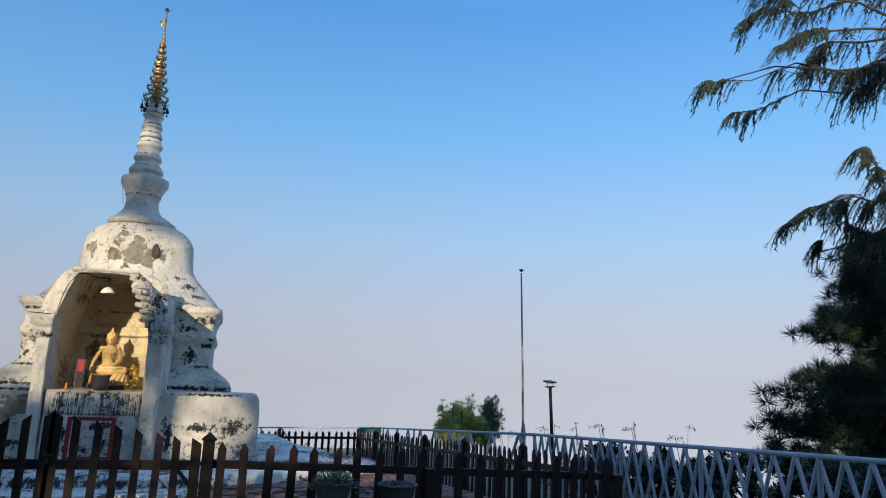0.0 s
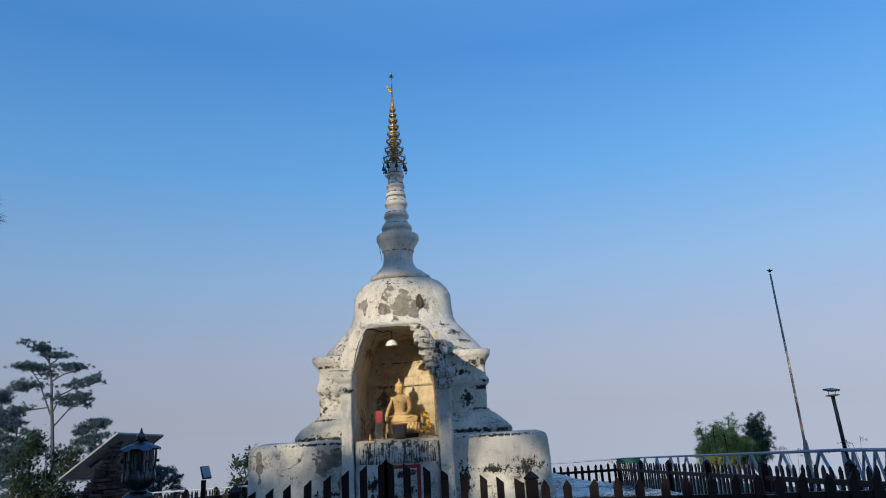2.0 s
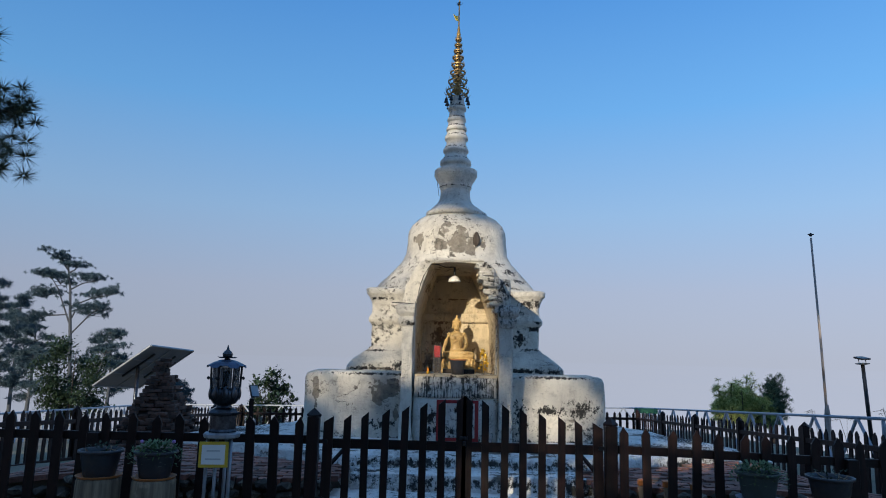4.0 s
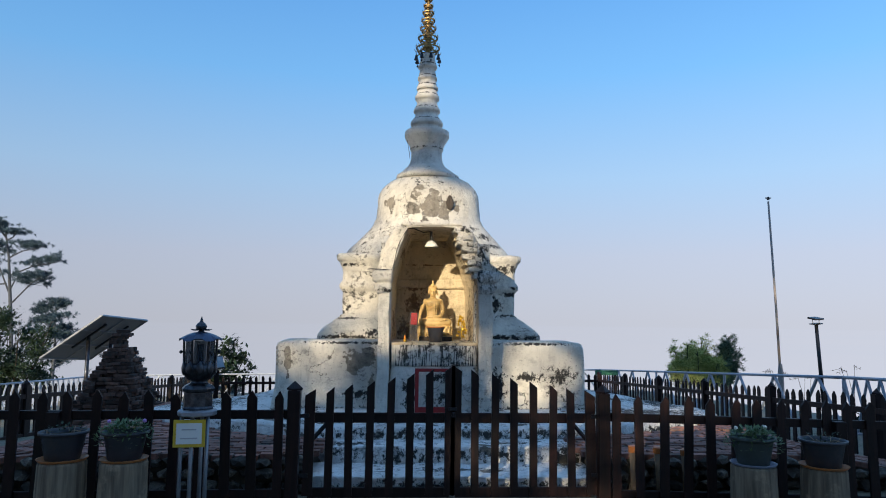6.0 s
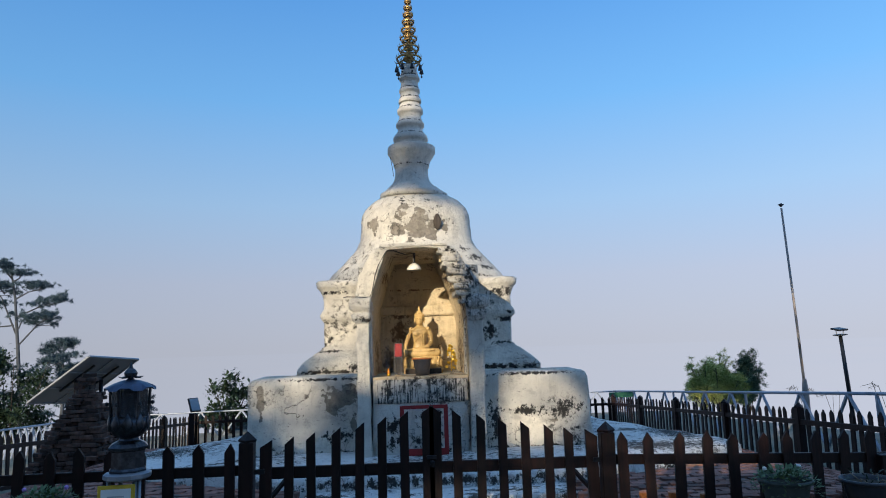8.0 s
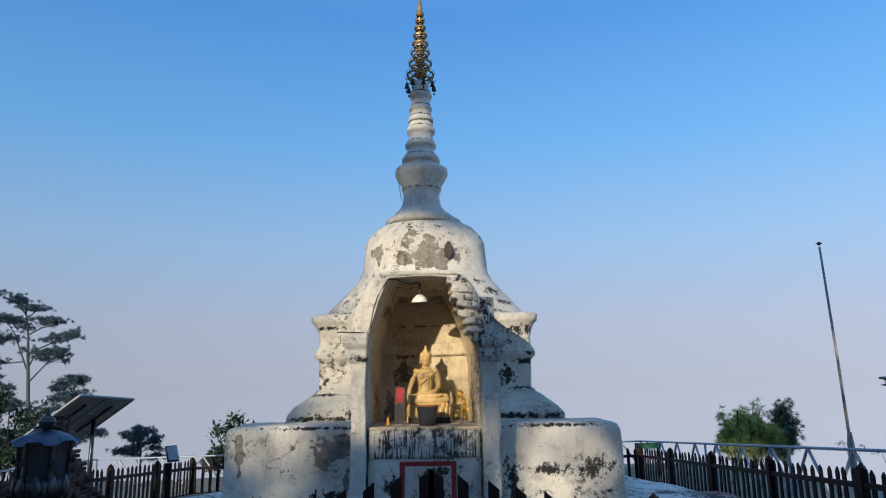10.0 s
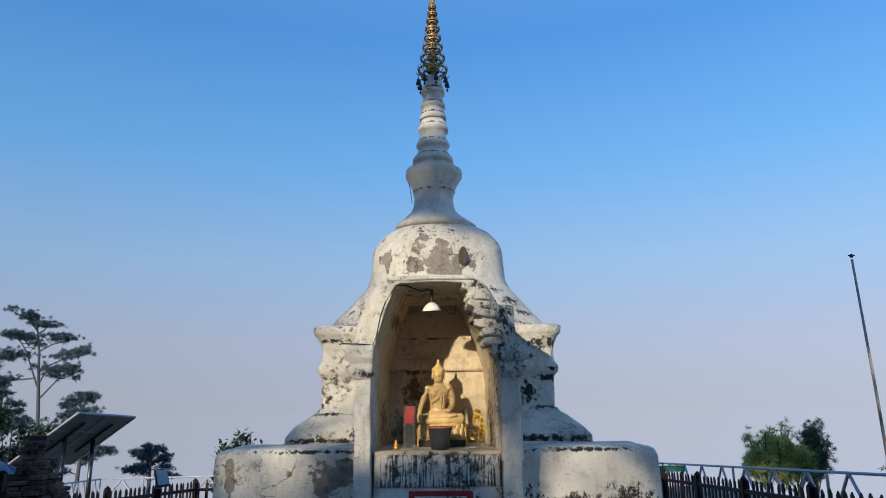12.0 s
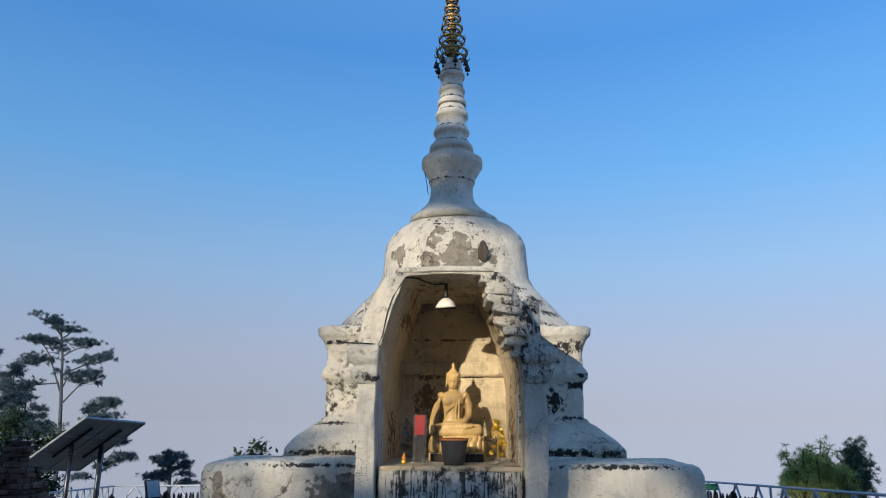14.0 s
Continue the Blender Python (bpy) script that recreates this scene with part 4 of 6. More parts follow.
        tube(bm, [(s * 0.007, -0.050, 0.662), (s * 0.022, -0.049, 0.668), (s * 0.038, -0.038, 0.660)], 0.0035, 6)
    tube(bm, [(0, -0.048, 0.664), (0, -0.056, 0.644), (0, -0.060, 0.630)], 0.005, 8, 0.008)
    blob(0, -0.048, 0.613, 0.016, 0.006, 0.0035)
    blob(0, -0.046, 0.606, 0.012, 0.006, 0.0035)
    # hair of small curls, crown knob and slim flame
    blob(0, 0.022, 0.680, 0.058, 0.058, 0.044)
    for ring in range(5):
        e = radians(8 + 17 * ring)
        k = max(4, int(24 * math.cos(e)))
        for i in range(k):
            a = 2 * math.pi * i / k
            if ring == 0 and math.sin(a) < -0.75:
                continue
            bmesh.ops.create_icosphere(bm, subdivisions=1, radius=0.0075, matrix=Matrix.Translation((0.058 * math.cos(e) * math.cos(a), 0.020 + 0.060 * math.cos(e) * math.sin(a), 0.684 + 0.044 * math.sin(e))))
    lathe(bm, [(0.034, 0.71), (0.031, 0.728), (0.022, 0.742), (0.012, 0.750), (0.015, 0.762), (0.011, 0.778), (0.002, 0.80)], 16, 0, 0.02)
    ob = single("buddha_statue", bm, STATUE, "ochre seated Buddha statue on a lotus base in the niche", "statue", pose(0.016, -1.62, LEDGE), smooth=True)
    fuse = ob.modifiers.new("fuse", "REMESH")
    fuse.mode, fuse.voxel_size, fuse.use_smooth_shade = "VOXEL", 0.0042, True
    soft = ob.modifiers.new("soft", "SMOOTH")
    soft.factor, soft.iterations = 0.5, 1


build_statue()


def build_altar_things():
    # dark bowl
    bm = bmesh.new()
    lathe(bm, [(0.075, 0.0), (0.085, 0.06), (0.098, 0.15), (0.108, 0.175), (0.108, 0.187), (0.098, 0.185), (0.09, 0.15), (0.07, 0.02)], 28)
    ob = thing("incense_pot", "dark brown incense pot on the altar ledge", "pot", pose(0.035, -2.12, LEDGE))
    part("body", bm, BLACK_POT, ob, smooth=True)
    bm = bmesh.new()
    lathe(bm, [(0.0985, 0.175), (0.111, 0.178), (0.111, 0.192), (0.0985, 0.19)], 28, cap=False)
    part("rim", bm, TERRACOTTA, ob, "reddish brown worn rim", smooth=True)
    bm = bmesh.new()
    lathe(bm, [(0.001, 0.15), (0.09, 0.152)], 20)
    part("ash", bm, GREY_RENDER, ob)
    # clear box of incense sticks with a red wrapper
    ob = thing("incense_box", "clear plastic box of incense sticks with red wrapper", "incense box", pose(-0.24, -1.98, LEDGE, 2, 1, 10))
    bm = bmesh.new()
    for i in range(24):
        x, y = rng.uniform(-0.035, 0.035), rng.uniform(-0.018, 0.018)
        tube(bm, [(x, y, 0.01), (x, y, 0.20)], 0.003, 5)
    part("incense_sticks", bm, BARK, ob, "bundle of brown incense sticks")
    bm = bmesh.new()
    box(bm, 0, 0, 0.285, 0.080, 0.046, 0.15, 0.006)
    part("wrapper", bm, RED_PAPER, ob, "bright red paper wrapper")
    bm = bmesh.new()
    for sx, sy, w, d in ((0, -0.03, 0.10, 0.003), (0, 0.03, 0.10, 0.003), (-0.05, 0, 0.003, 0.06), (0.05, 0, 0.003, 0.06)):
        box(bm, sx, sy, 0.185, w, d, 0.36)
    part("case", bm, CLEAR, ob, "clear plastic sleeve")
    # gilt flower ornament in a small glass
    ob = thing("flower_offering", "gilt artificial flower offering in a small glass", "flower", pose(0.37, -1.95, LEDGE))
    bm = bmesh.new()
    lathe(bm, [(0.022, 0.0), (0.026, 0.06), (0.024, 0.06), (0.020, 0.006)], 14)
    part("glass", bm, CLEAR, ob, smooth=True)
    bm = bmesh.new()
    for i in range(34):
        t = rng.random()
        z = 0.06 + 0.26 * t
        r = 0.075 * (1 - 0.75 * t) * rng.uniform(0.5, 1.15)
        a = rng.uniform(0, 6.28)
        m = pose(r * math.cos(a), r * math.sin(a), z, rng.uniform(-60, 60), rng.uniform(-60, 60), math.degrees(a)) @ Matrix.Diagonal((1.0, 0.35, 1.2, 1))
        bmesh.ops.create_icosphere(bm, subdivisions=1, radius=0.019, matrix=m)
    tagged(part("petals", bm, GILT, ob), kind="stuff")
    bm = bmesh.new()
    tube(bm, [(0, 0, 0.03), (0.004, 0, 0.2), (0.0, 0, 0.33)], 0.005, 6)
    part("stem", bm, GILT, ob)
    # orange candle
    ob = thing("candle_cup", "small orange wax candle in a cup", "candle", pose(-0.345, -2.08, LEDGE) @ Matrix.Diagonal((0.75, 0.75, 0.7, 1)))
    bm = bmesh.new()
    lathe(bm, [(0.022, 0.0), (0.030, 0.02), (0.028, 0.035), (0.018, 0.045)], 16)
    part("cup", bm, GILT, ob, smooth=True)
    bm = bmesh.new()
    lathe(bm, [(0.020, 0.04), (0.022, 0.06), (0.012, 0.09), (0.014, 0.10), (0.004, 0.115)], 12)
    part("wax", bm, ORANGE, ob, smooth=True)
    # clear bottle at the back
    ob = thing("glass_bottle", "clear glass bottle with foil at the chamber wall", "bottle", pose(-0.37, -1.62, LEDGE))
    bm = bmesh.new()
    lathe(bm, [(0.045, 0), (0.048, 0.02), (0.048, 0.2), (0.03, 0.26), (0.018, 0.29), (0.018, 0.34), (0.014, 0.34), (0.014, 0.29), (0.04, 0.2), (0.04, 0.01)], 18)
    part("body", bm, CLEAR, ob, smooth=True)
    # wooden step under the statue's edge
    bm = bmesh.new()
    box(bm, 0, 0, 0.03, 0.42, 0.05, 0.06, 0.005)
    single("altar_board", bm, BARK, "dark low wooden board on the altar ledge", "board", pose(0.05, -1.79, LEDGE))
    # hanging lamp and its cable
    ob = thing("pendant_lamp", "small white enamel pendant lamp under the arch", "lamp", pose(-0.03, -2.08, 2.50))
    bm = bmesh.new()
    lathe(bm, [(0.085, -0.035), (0.080, -0.02), (0.062, 0.012), (0.035, 0.035), (0.018, 0.045), (0.018, 0.042), (0.033, 0.030), (0.058, 0.008), (0.078, -0.02), (0.083, -0.035)], 24)
    part("shade", bm, ENAMEL, ob, "white enamel shade", smooth=True)
    bm = bmesh.new()
    tube(bm, [(0, 0, 0.04), (0, 0, 0.16)], 0.014, 10)
    part("holder", bm, CORD, ob)
    bm = bmesh.new()
    tube(bm, [(0, 0, 0.16), (-0.10, -0.09, 0.135), (-0.22, -0.20, 0.165), (-0.30, -0.285, 0.155), (-0.34, -0.30, 0.09), (-0.39, -0.315, 0.0), (-0.43, -0.315, -0.12), (-0.46, -0.315, -0.28), (-0.49, -0.32, -0.36), (-0.58, -0.365, -0.355), (-0.74, -0.375, -0.35), (-0.775, -0.30, -0.35)], 0.006, 6)
    part("cable", bm, CORD, ob, "thin black cable along the arch edge")
    # red frame leaning on the altar front
    ob = thing("red_frame", "empty red painted frame leaning on the altar front", "frame", pose(0.04, -2.43, 0.452, -5))
    for cx, cz, sx, sz in ((-0.235, 0.26, 0.045, 0.52), (0.235, 0.26, 0.045, 0.52), (0, 0.035, 0.425, 0.07), (0, 0.50, 0.425, 0.04)):
        bm = bmesh.new()
        box(bm, cx, 0, cz, sx, 0.04, sz, 0.004)
        part("bar", bm, RED, ob)


def leaf(bm, at, turn, rise, length, width):
    """One pointed leaf of four corners, slightly folded."""
    d = Vector((math.cos(turn) * math.cos(rise), math.sin(turn) * math.cos(rise), math.sin(rise)))
    s = Vector((-math.sin(turn), math.cos(turn), 0)) * width
    mid = at + d * length * 0.5 - Vector((0, 0, 0.15 * width))
    v = [bm.verts.new(p) for p in (at, mid + s, at + d * length, mid - s)]
    bm.faces.new((v[0], v[1], v[2]))
    bm.faces.new((v[0], v[2], v[3]))


build_altar_things()


# ---- fences ----
PICKETS = []
for k in range(3):
    bm_ = bmesh.new()
    w_, t_ = 0.080, 0.022
    out_ = [(-w_ / 2, 0), (w_ / 2, 0), (w_ / 2, 0.93 + 0.012 * k), (0.006 * (k - 1), 1.0), (-w_ / 2, 0.93)]
    f_ = [bm_.verts.new((x, -t_ / 2, z)) for x, z in out_]
    b_ = [bm_.verts.new((x, t_ / 2, z)) for x, z in out_]
    bm_.faces.new(f_)
    bm_.faces.new(b_)
    for i_ in range(5):
        bm_.faces.new((f_[i_], f_[(i_ + 1) % 5], b_[(i_ + 1) % 5], b_[i_]))
    PICKETS.append(mesh_of("picket", bm_, FENCE_WOOD))


def fence_run(a, b, top_a, top_b, label, spacing=0.185, post_every=2.0, height=0.92, first_post=True, face=1, pw=0.105, tall=True):
    """Pickets on two rails between posts; the line of tops runs from top_a to top_b."""
    a, b = Vector((*a, 0)), Vector((*b, 0))
    length = (b - a).length
    d = (b - a).normalized()
    yaw = math.degrees(math.atan2(d.y, d.x))
    n_out = Vector((d.y, -d.x, 0)) * face
    fence = thing("fence", label, "fence", pose(a.x, a.y, 0))
    r = random.Random(int(length * 977))

    def top(s):
        return top_a + (top_b - top_a) * s / length

    k = max(1, round(length / post_every))
    for i in range(k + 1):
        if i == 0 and not first_post:
            continue
        s = length * i / k
        bm = bmesh.new()
        h = height + 0.06 if tall or i == 0 else height - 0.12
        box(bm, 0, 0, h / 2, pw, pw, h, 0.006)
        if tall or i == 0:
            lathe(bm, [(pw * 0.62, h), (pw * 0.66, h + 0.015), (0.004, h + 0.075)], 4)
        p = d * s
        ob = part("post", bm, FENCE_WOOD, fence)
        ob.matrix_basis = pose(p.x, p.y, top(s) - height - 0.05, r.uniform(-1, 1), r.uniform(-1, 1), yaw)
    slope = math.degrees(math.atan2(top_b - top_a, length))
    for down in (0.20, 0.86):
        bm = bmesh.new()
        box(bm, 0, 0, 0, length, 0.03, 0.075, 0.004)
        ob = part("rail", bm, FENCE_WOOD, fence)
        mid = d * (length / 2) - n_out * 0.028
        ob.matrix_basis = pose(mid.x, mid.y, (top_a + top_b) / 2 - down, 0, -slope, yaw)
    m = int(length / spacing)
    for i in range(m):
        s = (i + 0.55) * length / m
        p = d * s + n_out * 0.0
        piece("picket", PICKETS[i % 3], pose(p.x, p.y, top(s) - height + r.uniform(-0.012, 0.012), r.uniform(-0.8, 0.8), r.uniform(-1.6, 1.6), yaw) @ Matrix.Diagonal((r.uniform(0.92, 1.06), 1, height, 1)), fence)
    return fence


GATE_Y = -4.62
near_label = "dark red-brown stained picket fence beside the gate"
fence_run((-1.29, GATE_Y), (-7.2, GATE_Y - 0.1), 0.93, 0.91, near_label, 0.215, 2.0, face=-1, tall=False)
fence_run((1.40, GATE_Y), (5.65, GATE_Y), 0.915, 0.80, near_label, 0.205, 2.05, tall=False)
side_label = "dark brown picket fence along the terrace side"
fence_run((5.65, GATE_Y), (5.6, 10.2), 0.80, -0.06, side_label, 0.2, 2.4, first_post=False)
fence_run((5.6, 10.2), (-6.4, 10.2), -0.06, -0.20, "dark brown picket fence behind the shrine", 0.2, 2.2, first_post=False)
fence_run((-6.4, 10.2), (-7.2, GATE_Y - 0.1), -0.20, 0.78, side_label, 0.2, 2.2, first_post=False)


def build_gate():
    """Two leaves whose slanting picket tops rise to the middle."""
    for sgn, hinge, meet, label in ((-1, -1.16, 0.055, "closed gate leaf of dark pickets rising to the middle"), (1, 1.30, 0.105, "closed gate leaf of reddish pickets rising to the middle")):
        leaf_ob = thing("gate", label, "gate", pose(hinge, GATE_Y + 0.02, 0), "gate leaves")
        length = abs(meet - hinge)
        n = 8
        for i in range(n):
            s = length * i / (n - 1)
            t = s / length
            top = 0.945 + 0.215 * t ** 1.25
            w = 0.088 if i in (0, n - 1) else 0.066
            bm = bmesh.new()
            pts = [(-w / 2, 0.05), (w / 2, 0.05), (w / 2, top - (0 if sgn < 0 else 0.055)), (-w / 2, top - (0.055 if sgn < 0 else 0))]
            f = [bm.verts.new((x, -0.012, z)) for x, z in pts]
            b = [bm.verts.new((x, 0.012, z)) for x, z in pts]
            bm.faces.new(f)
            bm.faces.new(b)
            for q in range(4):
                bm.faces.new((f[q], f[(q + 1) % 4], b[(q + 1) % 4], b[q]))
            ob = part("picket", bm, FENCE_WOOD, leaf_ob)
            ob.location = (-sgn * s, 0, 0)
            ob.rotation_euler = (0, radians(rng.uniform(-0.7, 0.7)), 0)
        for z, h in ((0.70, 0.085), (0.07, 0.085)):
            bm = bmesh.new()
            box(bm, -sgn * length / 2, 0.03, z, length, 0.032, h, 0.004)
            part("rail", bm, FENCE_WOOD, leaf_ob)
        bm = bmesh.new()
        tube(bm, [(-sgn * 0.02, 0.055, 0.50), (-sgn * 0.17, 0.055, 0.67)], 0.018, 4)
        part("brace", bm, FENCE_WOOD, leaf_ob)
        for z in (0.22, 0.72):
            bm = bmesh.new()
            box(bm, sgn * 0.045, -0.02, z, 0.10, 0.008, 0.035, 0.002)
            part("hinge", bm, DARK_METAL, leaf_ob, "dark iron strap hinge")
    bm = bmesh.new()
    box(bm, 0.08, GATE_Y - 0.008, 0.78, 0.075, 0.02, 0.03, 0.004)
    box(bm, 0.085, GATE_Y - 0.025, 0.735, 0.035, 0.015, 0.05, 0.006)
    single("padlock", bm, DARK_METAL, "small dark padlock and hasp on the gate", "padlock")


build_gate()

# ---- pale metal railing round the hilltop ----


def railing_run(a, b, top_a, top_b, label, bay=0.72, height=0.95):
    a, b = Vector((*a, 0)), Vector((*b, 0))
    length = (b - a).length
    d = (b - a).normalized()
    rail = thing("railing", label, "railing", pose(a.x, a.y, 0))

    def at(s, down):
        p = d * s
        return (p.x, p.y, top_a + (top_b - top_a) * s / length - down)

    for down, r in ((0, 0.028), (height - 0.08, 0.022)):
        bm = bmesh.new()
        tube(bm, [at(length * i / 8, down) for i in range(9)], r, 8)
        part("rail", bm, RAIL_PAINT, rail, smooth=True)
    n = round(length / bay)
    for i in range(n):
        s0, s1 = length * i / n, length * (i + 1) / n
        for p, q in ((at(s0, height - 0.08), at((s0 + s1) / 2, 0)), (at((s0 + s1) / 2, 0), at(s1, height - 0.08)), (at(s0, 0.02), at(s0 + (s1 - s0) * 0.5, height - 0.1)), (at(s0 + (s1 - s0) * 0.5, height - 0.1), at(s1, 0.02)))[: 4 if bay < 1 else 2]:
            bm = bmesh.new()
            tube(bm, [p, q], 0.024 if bay < 1 else 0.032, 5)
            part("diagonal", bm, RAIL_PAINT, rail)
        if i % 3 == 0:
            bm = bmesh.new()
            tube(bm, [at(s0, 0), at(s0, height + 0.25)], 0.03, 6)
            part("post", bm, RAIL_PAINT, rail)


rail_label = "pale blue-grey metal railing with crossed bars"
railing_run((7.3, -15.0), (7.3, 1.0), 1.42, 0.62, rail_label, 0.62, 1.0)
railing_run((7.3, 1.0), (7.4, 16.2), 0.62, -0.36, rail_label, 1.5, 1.05)
railing_run((7.4, 16.2), (-11.8, 16.2), -0.36, -0.70, rail_label, 1.5, 1.05)
railing_run((-11.8, 16.2), (-11.3, -8.0), -0.70, 0.42, rail_label, 0.75, 1.05)

# ---- before the fence: lantern, flowerpots on stumps ----


def build_lantern():
    ob = thing("lantern", "dark metal lotus lantern on steel legs by the fence", "lantern", pose(-1.965, -5.08, 0) @ Matrix.Diagonal((0.92, 0.92, 0.985, 1)))
    for x, y in ((-0.115, -0.04), (-0.02, -0.07), (0.10, -0.04), (0.02, 0.08)):
        bm = bmesh.new()
        tube(bm, [(x, y, 0.0), (x, y, 0.80)], 0.017, 8)
        part("leg", bm, STEEL, ob, "galvanised steel leg", smooth=True)
    bm = bmesh.new()
    lathe(bm, [(0.15, 0.80), (0.165, 0.81), (0.165, 0.835), (0.15, 0.845), (0.12, 0.85)], 12)
    part("base_plate", bm, STEEL, ob)
    bm = bmesh.new()
    lathe(bm, [(0.128, 0.845), (0.132, 0.86), (0.122, 0.875), (0.118, 0.985), (0.140, 0.995), (0.143, 1.012), (0.118, 1.035), (0.075, 1.055), (0.065, 1.075)], 8)
    part("pedestal", bm, WORN_STEEL, ob, "worn grey metal pedestal")
    bm = bmesh.new()
    lathe(bm, [(0.05, 1.065), (0.10, 1.085), (0.135, 1.13), (0.142, 1.17), (0.13, 1.205), (0.10, 1.21)], 24)
    bowl = part("lotus_bowl", bm, WORN_STEEL, ob, smooth=True)
    for i in range(10):
        a = 2 * math.pi * i / 10
        bm = bmesh.new()
        lathe(bm, [(0.002, -0.05), (0.030, -0.02), (0.036, 0.01), (0.022, 0.04), (0.002, 0.07)], 8)
        bmesh.ops.scale(bm, vec=(1, 0.35, 1), verts=bm.verts)
        bmesh.ops.transform(bm, matrix=Matrix.Rotation(a, 4, "Z") @ Matrix.Translation((0.137, 0, 1.165)) @ Matrix.Rotation(radians(90), 4, "Z"), verts=bm.verts)
        part("petal", bm, WORN_STEEL, bowl, smooth=True)
    for i in range(6):
        a = 2 * math.pi * i / 6 + 0.3
        c, s = math.cos(a), math.sin(a)
        bm = bmesh.new()
        tube(bm, [(0.128 * c, 0.128 * s, 1.20), (0.135 * c, 0.135 * s, 1.40)], 0.011, 5)
        part("upright", bm, WORN_STEEL, ob)
        a2 = 2 * math.pi * (i + 1) / 6 + 0.3
        p0, p1 = Vector((0.122 * c, 0.122 * s, 0)), Vector((0.122 * math.cos(a2), 0.122 * math.sin(a2), 0))
        bm = bmesh.new()
        box(bm, 0, 0, 0, (p1 - p0).length * 0.86, 0.004, 0.185)
        g = part("pane", bm, LANTERN_GLASS, ob, "smoky glass pane")
        mid = (p0 + p1) / 2
        g.matrix_basis = pose(mid.x, mid.y, 1.30, 0, 0, math.degrees(math.atan2(p1.y - p0.y, p1.x - p0.x)))
        bm = bmesh.new()
        bmesh.ops.create_icosphere(bm, subdivisions=1, radius=0.016, matrix=Matrix.Translation((0.155 * c, 0.155 * s, 1.30)))
        part("knob", bm, DARK_METAL, ob)
    bm = bmesh.new()
    tube(bm, [(0, 0, 1.20), (0, 0, 1.36)], 0.03, 8)
    part("core", bm, DARK_METAL, ob)
    bm = bmesh.new()
    rings = lathe(bm, [(0.165, 1.40), (0.178, 1.398), (0.12, 1.435), (0.07, 1.452), (0.04, 1.458)], 36)
    for i, v in enumerate(rings[1]):
        v.co.z += 0.010 * (1 if (i // 3) % 2 else -1)
    part("roof", bm, BLUE_ROOF, ob, "blue-grey sheet metal roof with scalloped rim")
    bm = bmesh.new()
    lathe(bm, [(0.035, 1.455), (0.02, 1.47), (0.042, 1.485), (0.048, 1.505), (0.036, 1.525), (0.016, 1.54), (0.010, 1.56), (0.002, 1.585)], 16)
    for i in range(6):
        a = 2 * math.pi * i / 6
        c, s = math.cos(a), math.sin(a)
        tube(bm, [(0.03 * c, 0.03 * s, 1.478), (0.07 * c, 0.07 * s, 1.474), (0.092 * c, 0.092 * s, 1.482)], 0.009, 5, 0.002)
    part("roof_finial", bm, WORN_STEEL, ob)
    # notice hung under the plate
    sign = thing("notice_board", "yellow bordered white paper notice on the lantern legs", "notice", pose(-1.985, -5.20, 0.665, -3, -1.5, -2))
    bm = bmesh.new()
    box(bm, 0, 0, 0, 0.245, 0.008, 0.205, 0.002)
    part("board", bm, YELLOW, sign)
    bm = bmesh.new()
    box(bm, 0, -0.006, 0, 0.195, 0.003, 0.155)
    part("paper", bm, PAPER, sign, "white paper sheet")
    for z, w in ((0.03, 0.11), (-0.035, 0.13)):
        bm = bmesh.new()
        box(bm, 0.0, -0.009, z, w, 0.002, 0.010)
        part("text_bar", bm, INK, sign)


build_lantern()


